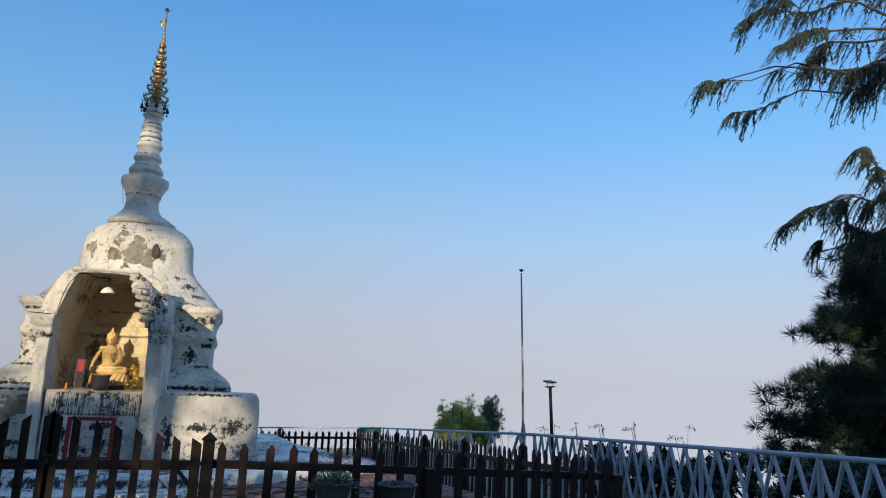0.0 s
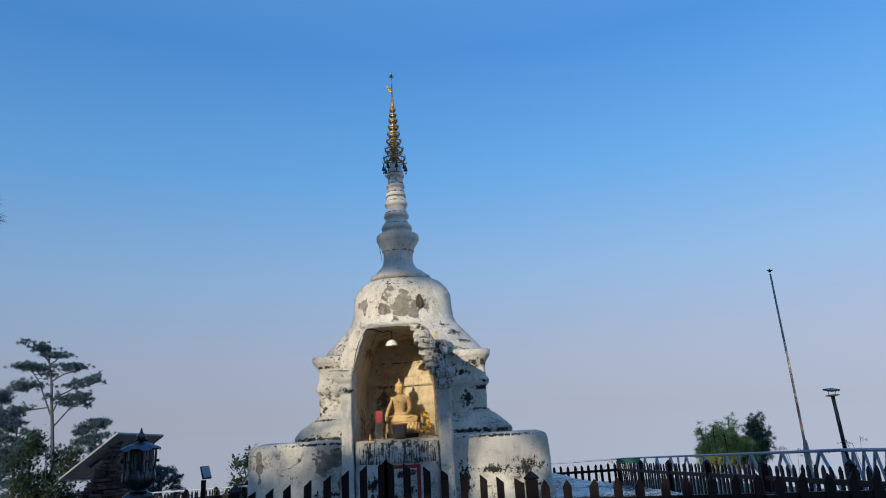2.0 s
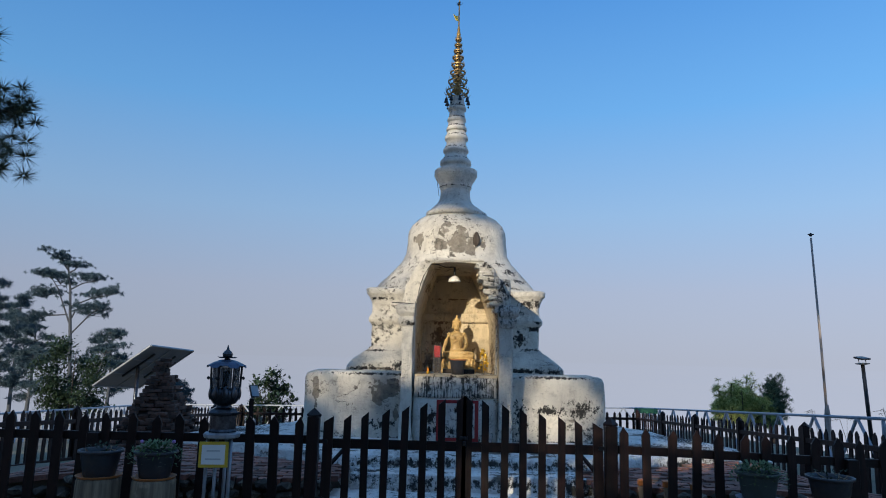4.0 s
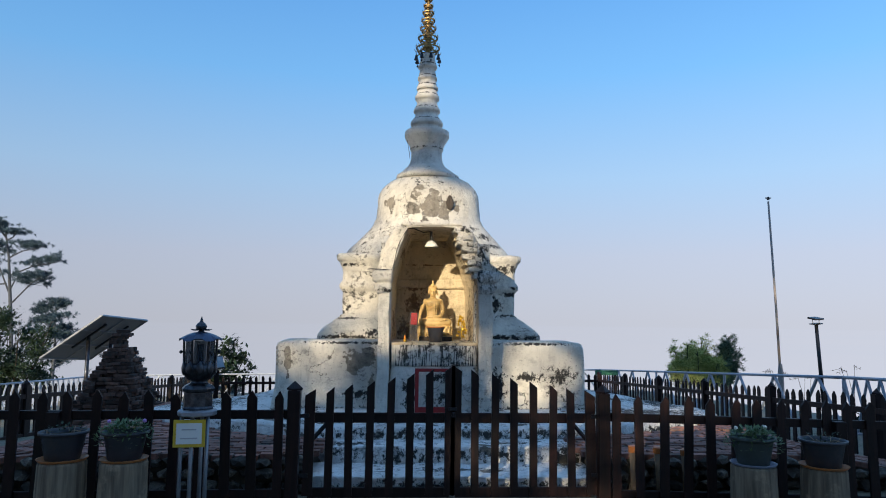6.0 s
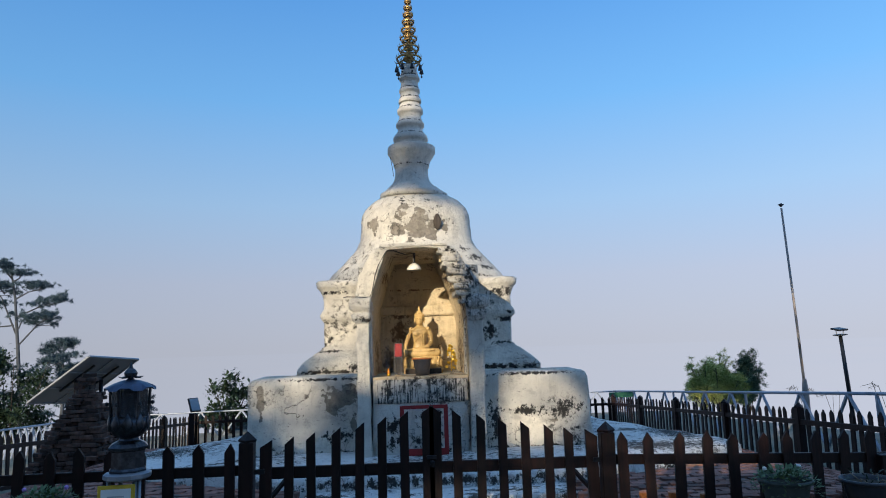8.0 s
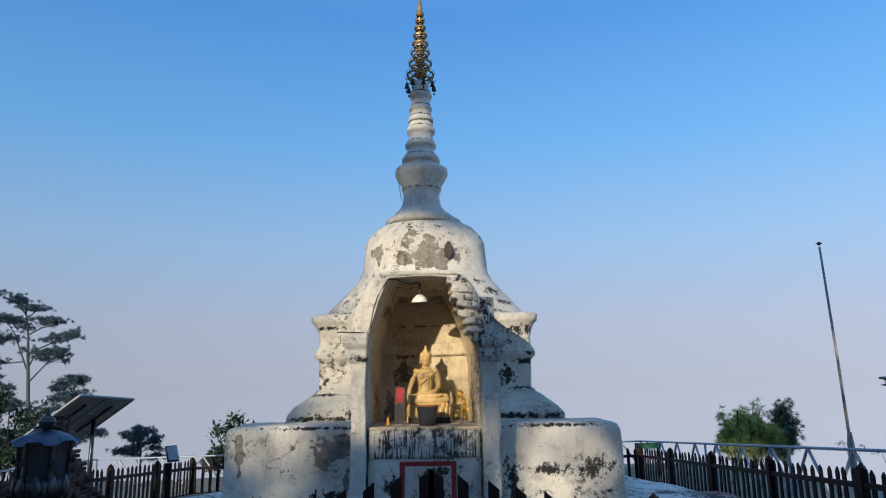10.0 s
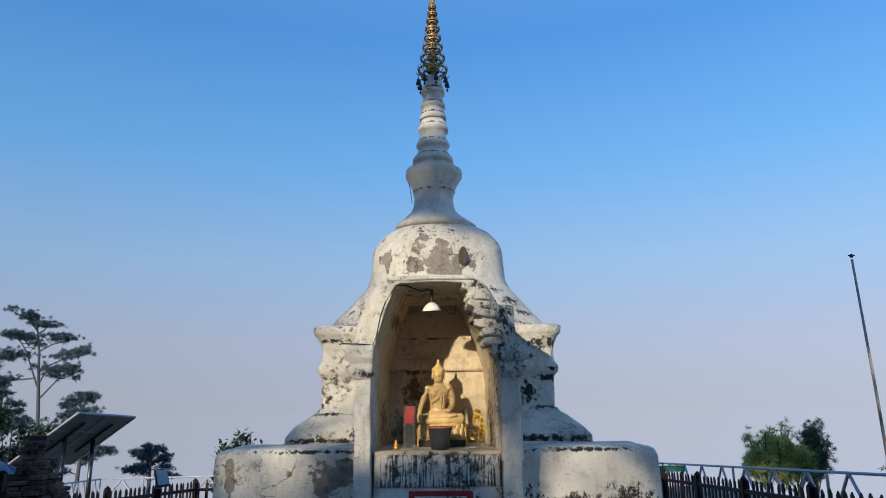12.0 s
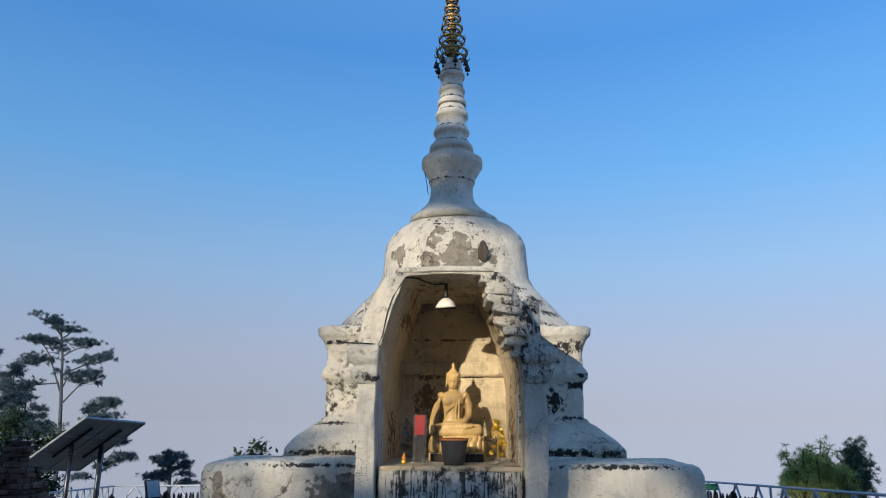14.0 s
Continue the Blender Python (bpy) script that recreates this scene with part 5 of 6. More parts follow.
def pot_plant(x, y, top, pot_mat, saucer_mat, r_top, kind, label):
    """A plastic pot on its saucer; what grows in it is a part of it."""
    ob = thing("flowerpot", label, "flowerpot", pose(x, y, top), "flowerpots on stumps")
    bm = bmesh.new()
    k = r_top / 0.165
    lathe(bm, [(0.115 * k, 0.012), (0.12 * k, 0.02), (0.150 * k, 0.19), (0.155 * k, 0.20), (0.172 * k, 0.205), (0.172 * k, 0.225), (0.158 * k, 0.226), (0.150 * k, 0.205), (0.14 * k, 0.17)], 36, cap=False)
    part("pot", bm, pot_mat, ob, smooth=True)
    bm = bmesh.new()
    lathe(bm, [(0.12 * k, 0.0), (0.16 * k, 0.004), (0.175 * k, 0.022), (0.168 * k, 0.024), (0.15 * k, 0.010), (0.02, 0.008)], 32)
    part("saucer", bm, saucer_mat, ob, smooth=True)
    bm = bmesh.new()
    lathe(bm, [(0.002, 0.195), (0.147 * k, 0.19)], 24)
    part("soil", bm, EARTH, ob)
    r = random.Random(int(x * 100))
    bm = bmesh.new()
    count = 480 if kind == "full" else 45
    for i in range(count):
        a, t = r.uniform(0, 6.28), r.random() ** 0.6
        rad = (0.205 if kind == "full" else 0.12) * t * k
        hgt = 0.215 + (0.085 * (1 - t * t) * r.uniform(0.3, 1.0) if kind == "full" else r.uniform(-0.02, 0.06))
        if kind == "full" and t > 0.85:
            hgt -= 0.10 * r.random()
        leaf(bm, Vector((rad * math.cos(a), rad * math.sin(a), hgt)), a + r.uniform(-1, 1), r.uniform(-0.4, 1.1), r.uniform(0.025, 0.055), r.uniform(0.006, 0.012))
    part("leaves", bm, POT_LEAF if kind == "full" else LEAF_D, ob)
    if kind == "full":
        for i in range(3):
            a = r.uniform(0, 6.28)
            bm = bmesh.new()
            bmesh.ops.create_icosphere(bm, subdivisions=1, radius=0.016, matrix=Matrix.Translation((0.13 * k * math.cos(a), 0.13 * k * math.sin(a), 0.295)))
            part("flower", bm, FLOWER if x < 0 else PALE_FLOWER, ob)
    else:
        bm = bmesh.new()
        for i in range(6):
            a = r.uniform(0, 6.28)
            tube(bm, [(0.08 * math.cos(a), 0.08 * math.sin(a), 0.19), (0.13 * math.cos(a + 0.3), 0.13 * math.sin(a + 0.3), 0.24), (0.16 * math.cos(a + 0.6), 0.16 * math.sin(a + 0.6), 0.225)], 0.004, 4)
        part("dry_stems", bm, STUMP_WOOD, ob)


def stump(x, y, top, radius):
    bm = bmesh.new()
    prof = densify([(radius * 1.12, -0.03), (radius * 1.04, 0.08), (radius, top - 0.02), (radius * 0.97, top), (0.02, top + 0.001)], 0.05)
    rings = []
    for r, z in prof:
        ring = []
        for i in range(40):
            a = 2 * math.pi * i / 40
            rr = r * (1 + 0.035 * noise.noise((math.cos(a) * 3 + x, math.sin(a) * 3, z)) + 0.02 * noise.noise((math.cos(a) * 11, math.sin(a) * 11 + x, z * 2)))
            ring.append(bm.verts.new((rr * math.cos(a), rr * math.sin(a), z)))
        rings.append(ring)
    for a, b in zip(rings, rings[1:]):
        for i in range(40):
            bm.faces.new((a[i], a[(i + 1) % 40], b[(i + 1) % 40], b[i]))
    bm.faces.new(rings[-1])
    single("tree_stump", bm, STUMP_WOOD, "weathered grey sawn log stump used as a pot stand", "stump", pose(x, y, 0), "stumps", smooth=True)


for x_, y_, top_, pm_, sm_, rt_, kd_, lb_ in (
    (-2.965, -5.10, 0.445, BLACK_POT, TERRACOTTA, 0.172, "dry", "black plastic pot with dry stems on an orange saucer"),
    (-2.50, -5.10, 0.445, BLACK_POT, TERRACOTTA, 0.168, "full", "black pot of trailing green plants on an orange saucer"),
    (2.50, -5.10, 0.405, GREEN_POT, BLUE_SAUCER, 0.170, "full", "grey-green pot of trailing plants on a grey saucer"),
    (3.09, -5.10, 0.385, BLACK_POT, TERRACOTTA, 0.178, "dry", "black plastic pot with bare stems on an orange saucer"),
):
    stump(x_, y_, top_, 0.172)
    pot_plant(x_, y_, top_, pm_, sm_, rt_, kd_, lb_)

for x_, h_ in ((1.74, 0.43), (1.97, 0.42), (2.22, 0.40)):
    ob_ = thing("marker_stake", "short pale wooden stake with an orange cap", "stake", pose(x_, -4.42, 0), "stakes at the terrace edge")
    bm_ = bmesh.new()
    tube(bm_, [(0, 0, -0.03), (0.008, 0, h_ * 0.5), (0, 0, h_ - 0.05)], 0.036, 8, 0.045)
    part("shaft", bm_, STUMP_WOOD, ob_, smooth=True)
    bm_ = bmesh.new()
    lathe(bm_, [(0.05, h_ - 0.05), (0.052, h_), (0.03, h_ + 0.008)], 10)
    part("cap", bm_, TERRACOTTA, ob_, "orange painted cap")

# ---- brick ruin, small solar lamp ----


def build_ruin():
    ruin = thing("brick_mound", "ruined stepped pyramid of old dark bricks", "ruin", pose(-4.5, -0.3, 0.0))
    base = min(terrace_z(-4.5, -0.3), 0.3) - 0.08
    bm = bmesh.new()
    rings = []
    for z, h in ((base, 0.48), (0.70, 0.24), (1.0, 0.10), (1.24, 0.05)):
        rings.append([bm.verts.new((sx * h, sy * h, z)) for sx, sy in ((-1, -1), (1, -1), (1, 1), (-1, 1))])
    for a, b in zip(rings, rings[1:]):
        for i in range(4):
            bm.faces.new((a[i], a[(i + 1) % 4], b[(i + 1) % 4], b[i]))
    bm.faces.new(rings[-1])
    part("core", bm, BRICK, ruin)
    shapes = []
    r = random.Random(11)
    for k in range(5):
        bm = bmesh.new()
        box(bm, 0, 0, 0, 1, 1, 1, 0.07)
        for v in bm.verts:
            v.co += 0.06 * Vector((noise.noise(v.co * 2 + Vector((k * 9, 0, 0))), noise.noise(v.co * 2 + Vector((0, k * 9, 0))), noise.noise(v.co * 2 + Vector((0, 0, k * 9)))))
        shapes.append(mesh_of("brick", bm, BRICK))
    courses = 25
    n = 0
    for c in range(courses):
        z = base + 0.03 + (1.30 - base) * c / courses
        t = c / (courses - 1)
        half = 0.085 if t > 0.86 else 0.10 + 0.50 * (0.88 - t) ** 0.95
        half *= 1 + 0.07 * noise.noise((c * 0.9, 0, 0))
        depth = 0.12
        for side in range(4):
            if side == 2 and c % 2:
                continue
            x = -half + r.uniform(-0.02, 0.04)
            while x < half - 0.03:
                w = r.uniform(0.10, 0.21)
                if x + w > half + 0.05:
                    w = half + 0.03 - x
                if r.random() > 0.06 and w > 0.05:
                    m = pose(0, 0, z, 0, 0, 90 * side) @ pose(x + w / 2, -half + depth / 2 + r.uniform(-0.05, 0.035), r.uniform(-0.006, 0.006), r.uniform(-5, 5), r.uniform(-4, 4), r.uniform(-12, 12)) @ Matrix.Diagonal((w * 0.94, depth, 0.050 * r.uniform(0.80, 1.05), 1))
                    piece("brick", shapes[n % 5], m, ruin)
                    n += 1
                x += w
    for k in range(3):
        piece("brick", shapes[k], pose(0.01 * k, 0.0, 1.265 + 0.045 * k - 0.02, 0, 0, 14 * k) @ Matrix.Diagonal((0.17, 0.13, 0.046, 1)), ruin)


build_ruin()


def build_small_lights():
    x, y = -3.13, -0.2
    z0 = terrace_z(x, y)
    ob = thing("solar_lamp", "small solar garden lamp on a dark wooden post", "solar lamp", pose(x, y, z0, 0, 0, 15))
    bm = bmesh.new()
    box(bm, 0, 0, 0.24, 0.07, 0.07, 0.50, 0.005)
    part("post", bm, FENCE_WOOD, ob)
    bm = bmesh.new()
    box(bm, 0, 0, 0, 0.15, 0.03, 0.20, 0.006)
    h = part("head", bm, DARK_METAL, ob)
    h.matrix_basis = pose(0.03, -0.02, 0.60, -25, 0, 35)
    bm = bmesh.new()
    box(bm, 0, -0.018, 0, 0.125, 0.006, 0.17)
    part("cell", bm, SCREEN, h, "pale blue reflecting solar cell")
    # lamp post beyond the railing
    x, y = 10.5, 7.1
    g = ground_z(x, y)
    ob = thing("lamp_post", "slim dark post with a small solar lamp head", "lamp post", pose(x + 0.24, y, g - 0.05, 0, -3.0, 0))
    bm = bmesh.new()
    tube(bm, [(0, 0, 0), (0, 0, 1.60 - g)], 0.055, 10, 0.045)
    part("pole", bm, DARK_METAL, ob, smooth=True)
    bm = bmesh.new()
    lathe(bm, [(0.05, 1.56 - g), (0.17, 1.585 - g), (0.17, 1.605 - g), (0.05, 1.62 - g)], 16)
    part("lower_plate", bm, DARK_METAL, ob)
    for s in (-0.09, 0.09):
        bm = bmesh.new()
        tube(bm, [(s, 0, 1.60 - g), (s, 0, 1.71 - g)], 0.012, 5)
        part("strut", bm, STEEL, ob)
    bm = bmesh.new()
    box(bm, 0, 0, 0, 0.32, 0.26, 0.045, 0.01)
    t = part("solar_head", bm, DARK_METAL, ob)
    t.matrix_basis = pose(0, 0, 1.735 - g, 12, 0, 20)
    # tall thin pole
    x, y = 10.41, 8.8
    g = ground_z(x, y)
    ob = thing("flagpole", "tall thin rust-streaked bare steel pole", "pole", pose(x, y, g - 0.1))
    bm = bmesh.new()
    tube(bm, [(0.15, 0, 0), (0.07, 0, 3), (-0.04, 0, 5.24 - g)], 0.042, 8, 0.028)
    part("shaft", bm, POLE_PAINT, ob, smooth=True)
    bm = bmesh.new()
    box(bm, -0.04, 0, 5.34 - g, 0.16, 0.05, 0.03, 0.005)
    lathe(bm, [(0.03, 5.28 - g), (0.05, 5.32 - g), (0.02, 5.38 - g)], 8, -0.04, 0)
    part("top_fitting", bm, DARK_METAL, ob)
    bm = bmesh.new()
    lathe(bm, [(0.085, 0.0), (0.085, 1.05), (0.05, 1.35)], 8, 0.13, 0)
    part("sleeve", bm, POLE_PAINT, ob, "rusty base sleeve")
    # green board by the far fence
    ob = thing("signboard", "small green board on two dark posts behind the far fence", "board", pose(6.25, 11.6, ground_z(6.2, 11.6)))
    bm = bmesh.new()
    box(bm, 0, 0, 0.86, 0.75, 0.03, 0.16, 0.005)
    part("board", bm, GREEN_BOX, ob, "green painted board")
    for px in (-0.3, 0.3):
        bm = bmesh.new()
        box(bm, px, 0.04, 0.42, 0.05, 0.05, 0.96, 0.004)
        part("post", bm, FENCE_WOOD, ob)


build_small_lights()


def build_solar_panel():
    """A large tilted panel on two posts, seen from behind."""
    c = Vector((-8.58, 8.2, 0.95))
    ob = thing("solar_array", "large tilted solar panel on two steel posts", "solar panel", Matrix.Translation(c))
    ex = Vector((0.50, 1.66, -0.12)).normalized()
    ey = Vector((1.675, -0.33, 1.08))
    ey = (ey - ex * ey.dot(ex)).normalized()
    ez = ex.cross(ey)
    if ez.z < 0:
        ez = -ez
        ex = -ex
    tilt = Matrix((ex, ey, ez)).transposed().to_4x4()
    lx, ly = 1.76, 2.04
    for name, z, mat, lab in (("cells", 0.025, PANEL_CELL, "dark blue cell side"), ("backsheet", 0.008, PANEL_BACK, "pale grey backsheet")):
        bm = bmesh.new()
        box(bm, 0, 0, z, lx - 0.04, ly - 0.04, 0.012)
        part(name, bm, mat, ob, lab).matrix_basis = tilt
    for cx, cy, sx, sy in ((0, ly / 2, lx, 0.04), (0, -ly / 2, lx, 0.04), (lx / 2, 0, 0.04, ly), (-lx / 2, 0, 0.04, ly), (0, 0, 0.03, ly), (0, ly / 6, lx, 0.025), (0, -ly / 6, lx, 0.025)):
        bm = bmesh.new()
        box(bm, cx, cy, 0.0, sx, sy, 0.045, 0.004)
        part("frame_bar", bm, STEEL, ob).matrix_basis = tilt
    for x in (-0.42, 0.42):
        bm = bmesh.new()
        box(bm, x, 0.15, -0.045, 0.05, 1.15, 0.05, 0.004)
        part("support_bar", bm, DARK_METAL, ob).matrix_basis = tilt
    g = ground_z(c.x, c.y) - c.z
    for x, y in ((-0.42, 0.12), (0.42, 0.12)):
        p = tilt @ Vector((x, y, -0.06))
        bm = bmesh.new()
        tube(bm, [(p.x, p.y, g - 0.1), (p.x, p.y, p.z)], 0.05, 10)
        part("post", bm, WORN_STEEL, ob, smooth=True)


build_solar_panel()

# ---- trees ----


def needle_tuft(bm, at, r, count, length, width, rnd):
    """A puff of thin needles round a twig's end."""
    for _ in range(count):
        d = Vector((rnd.gauss(0, 1), rnd.gauss(0, 1), rnd.gauss(0.35, 0.8))).normalized()
        s = d.cross(Vector((rnd.gauss(0, 1), rnd.gauss(0, 1), rnd.gauss(0, 1)))).normalized() * width
        base = at + d * r * 0.12
        tip = at + d * (r * rnd.uniform(0.6, 1.0) + length * 0.2)
        bm.faces.new((bm.verts.new(base - s), bm.verts.new(base + s), bm.verts.new(tip)))


SIDE = SUN_DIR.cross(Vector((0, 0, 1))).normalized()
RISE = SIDE.cross(SUN_DIR).normalized()
GAPS = []


def gap(x, y, z, half_w, half_h):
    """An opening cut in the unseen grove's crowns so that the sun reaches a chosen place."""
    p = Vector((x, y, z))
    GAPS.append((p.dot(SIDE), p.dot(RISE), half_w, half_h))


gap(-0.24, -2.36, 1.98, 0.30, 0.46)
gap(1.22, -1.95, 0.84, 0.30, 0.24)
gap(-1.40, -1.95, 0.92, 0.10, 0.12)
gap(-1.05, -0.80, 1.95, 0.06, 0.36)
gap(-0.95, -0.60, 2.66, 0.14, 0.12)
gap(-1.15, -0.90, 1.48, 0.16, 0.16)
gap(-0.04, 0.05, 6.60, 0.02, 0.22)
gap(1.08, -0.78, 2.36, 0.20, 0.12)
gap(0.72, -0.40, 3.20, 0.08, 0.26)
gap(-0.62, -0.30, 3.25, 0.08, 0.26)
gap(-0.25, -0.55, 3.15, 0.01, 0.30)
gap(0.80, -0.40, 2.85, 0.12, 0.12)
gap(-0.55, -2.36, 2.50, 0.06, 0.16)
gap(1.15, -4.62, 0.40, 0.32, 0.30)
gap(-0.62, -2.40, 1.55, 0.01, 0.2)
gap(2.6, -3.0, 0.40, 0.55, 0.07)
gap(0.75, -3.9, 0.15, 0.16, 0.10)


def in_gap(p, margin):
    u, v = p.dot(SIDE), p.dot(RISE)
    return any(((u - a) / (w + margin)) ** 2 + ((v - b) / (h + margin)) ** 2 < 1 for a, b, w, h in GAPS)


def pine(name, label, at, height, limbs, needle_mat, bark_mat, tuft_r=0.5, tuft_n=40, width=0.02, seed=1, trunk_r=0.25, lean=(0, 0), per_limb=9, droop=0.0, open_sun=False, flat=0.6):
    """limbs: (start height, yaw, length, rise) each; tufts gather along the outer half of every limb."""
    rnd = random.Random(seed)
    tree = thing(name, label, "tree", Matrix.Translation(at))
    bm = bmesh.new()
    pts = [(lean[0] * t * t * height + 0.02 * height * noise.noise((t * 3, seed, 0)), lean[1] * t * t * height, height * t - 0.3) for t in [i / 10 for i in range(11)]]
    tube(bm, pts, trunk_r, 10, trunk_r * 0.2)
    part("trunk", bm, bark_mat, tree, smooth=True)
    crown = bmesh.new()
    wood = bmesh.new()

    def trunk_at(h):
        t = max(0.0, min(1.0, h / height))
        return Vector((lean[0] * t * t * height + 0.02 * height * noise.noise((t * 3, seed, 0)), lean[1] * t * t * height, h - 0.3))

    for h, yaw, length, rise in limbs:
        p0 = trunk_at(h)
        a = radians(yaw)
        d = Vector((math.cos(a), math.sin(a), math.tan(radians(rise))))
        line = [p0 + d * (length * t) + Vector((0, 0, 0.12 * length * math.sin(t * 3) - droop * length * t * t)) + 0.06 * length * Vector((noise.noise((t * 3, h, seed)), noise.noise((t * 3, seed, h)), 0)) * t for t in [i / 6 for i in range(7)]]
        tube(wood, line, max(0.015, trunk_r * 0.22), 6, 0.012)
        for i in range(per_limb):
            t = 0.35 + 0.65 * (i + rnd.random()) / per_limb
            k = min(5, int(t * 6))
            p = line[k].lerp(line[k + 1], t * 6 - k)
            side = Vector((-math.sin(a), math.cos(a), 0)) * rnd.uniform(-1, 1) * length * 0.28 * (1.15 - t * 0.5)
            q = p + side + Vector((0, 0, rnd.uniform(-0.1, 0.28) * tuft_r * 1.6))
            tube(wood, [p, (p + q) / 2 + Vector((0, 0, -0.1 * tuft_r)), q], 0.02 * tuft_r + 0.006, 4, 0.006)
            for _ in range(3):
                c = q + Vector((rnd.gauss(0, 1), rnd.gauss(0, 1), rnd.gauss(0, flat))) * tuft_r * 0.55
                if open_sun and in_gap(c + Vector(at), tuft_r):
                    continue
                needle_tuft(crown, c, tuft_r * rnd.uniform(0.55, 0.9), tuft_n // 3, tuft_r, width, rnd)
    tagged(part("bough_work", wood, bark_mat, tree), kind="stuff")
    part("crown", crown, needle_mat, tree)
    return tree


def scattered_limbs(seed, n, h0, h1, len0, len1, rise=10):
    r = random.Random(seed)
    return [(h0 + (h1 - h0) * i / max(1, n - 1), r.uniform(0, 360), len0 + (len1 - len0) * i / max(1, n - 1) * r.uniform(0.7, 1.1), rise + r.uniform(-12, 14)) for i in range(n)]


def cone_limbs(seed, n, h0, h1, low, high):
    """Boughs all round a trunk by the golden angle, long below and short above, rising at their ends."""
    r = random.Random(seed)
    return [(h0 + (h1 - h0) * i / (n - 1), 137.5 * i, (low + (high - low) * (i / (n - 1)) ** 0.9) * r.uniform(0.82, 1.06), 16 + r.uniform(-10, 16)) for i in range(n)]


def leafy_bush(name, label, at, size, mat, count, leaf_len, seed, conical=False):
    rnd = random.Random(seed)
    ob = thing(name, label, "bush", Matrix.Translation(at))
    bm = bmesh.new()
    for i in range(7):
        a = rnd.uniform(0, 6.28)
        tube(bm, [(0, 0, -0.1), (0.25 * size[0] * math.cos(a), 0.25 * size[1] * math.sin(a), size[2] * 0.5), (0.4 * size[0] * math.cos(a), 0.4 * size[1] * math.sin(a), size[2] * rnd.uniform(0.7, 0.95))], 0.03, 5, 0.006)
    tagged(part("stem_work", bm, BARK, ob), kind="stuff")
    bm = bmesh.new()
    centres = []
    for i in range(26):
        a, t = rnd.uniform(0, 6.28), rnd.random()
        lim = (1 - t) if conical else math.sqrt(max(0.05, 1 - (t - 0.35) ** 2 * 1.9))
        rr = lim * rnd.uniform(0.3, 1.0) * 0.5
        centres.append(Vector((size[0] * rr * math.cos(a), size[1] * rr * math.sin(a), size[2] * (0.1 + 0.9 * t))))
    for i in range(count):
        c = rnd.choice(centres)
        p = c + Vector((rnd.gauss(0, 1), rnd.gauss(0, 1), rnd.gauss(0, 1))) * 0.062 * size[2]
        leaf(bm, p, rnd.uniform(0, 6.28), rnd.uniform(-0.5, 1.1), leaf_len * rnd.uniform(0.6, 1.2), leaf_len * 0.24)
    part("foliage", bm, mat, ob)


# tall open pine in the mist, and its neighbours, all in haze-tinted colours


def umbrella_pine(at, trunk, limbs, seed):
    """A tall open pine whose boughs carry flat separate pads of needles; trunk and limbs are lines of (across, up)."""
    rnd = random.Random(seed)
    tree = thing("pine_tree", "tall open-crowned pine standing in the mist", "tree", Matrix.Translation(at))
    bm = bmesh.new()
    tube(bm, [(x, 0, z) for x, z in trunk], 0.19, 10, 0.05)
    part("trunk", bm, BARK_HAZED, tree, smooth=True)
    wood, crown = bmesh.new(), bmesh.new()
    for line in limbs:
        depth = rnd.uniform(-2.0, 2.0)
        pts = [Vector((x, depth * i / (len(line) - 1), z)) for i, (x, z) in enumerate(line)]
        tube(wood, pts, 0.075, 6, 0.025)
        reach = (pts[-1] - pts[0]).length
        for i in range(int(5 + 1.6 * reach)):
            t = 0.42 + 0.62 * rnd.random()
            k = min(len(pts) - 2, int(t * (len(pts) - 1)))
            p = pts[k].lerp(pts[k + 1], t * (len(pts) - 1) - k)
            q = p + Vector((rnd.gauss(0, 0.42), rnd.gauss(0, 0.8), rnd.uniform(-0.05, 0.55)))
            tube(wood, [p, p.lerp(q, 0.6) - Vector((0, 0, 0.08)), q], 0.03, 4, 0.012)
            for _ in range(11):
                needle_tuft(crown, q + Vector((rnd.gauss(0, 0.38), rnd.gauss(0, 0.4), rnd.gauss(0.03, 0.12))), rnd.uniform(0.20, 0.34), 30, 0.30, 0.022, rnd)
    tagged(part("bough_work", wood, BARK_HAZED, tree), kind="stuff")
    part("crown", crown, NEEDLE_HAZED, tree)


umbrella_pine((-33.6, 49.5, -7.7),
              [(0.15, -0.8), (0.10, 6.0), (-0.25, 9.9), (-0.50, 12.2), (-0.70, 14.2), (-1.10, 16.2), (-1.25, 17.1)],
              [((-0.7, 11.9), (-2.5, 11.7), (-4.3, 11.0)), ((-0.15, 10.3), (1.5, 11.8), (2.6, 12.4)), ((-0.5, 12.6), (1.5, 13.4), (3.8, 13.8)), ((-0.7, 14.1), (0.4, 14.7), (1.5, 14.9)),
               ((-0.5, 11.2), (-1.6, 14.2), (-2.3, 15.4)), ((-1.6, 14.6), (-2.8, 15.4), (-4.3, 15.5)), ((-1.0, 15.8), (-1.3, 16.6), (-1.5, 17.0)), ((-1.0, 15.6), (-0.4, 15.9), (-0.1, 16.3)),
               ((-1.9, 13.9), (-2.8, 13.6), (-3.6, 13.4)), ((0.1, 6.4), (1.3, 7.8), (4.3, 9.0)), ((0.0, 8.2), (-1.4, 8.3), (-2.4, 8.0)), ((-0.3, 11.6), (0.2, 12.2), (0.8, 12.6))], 21)
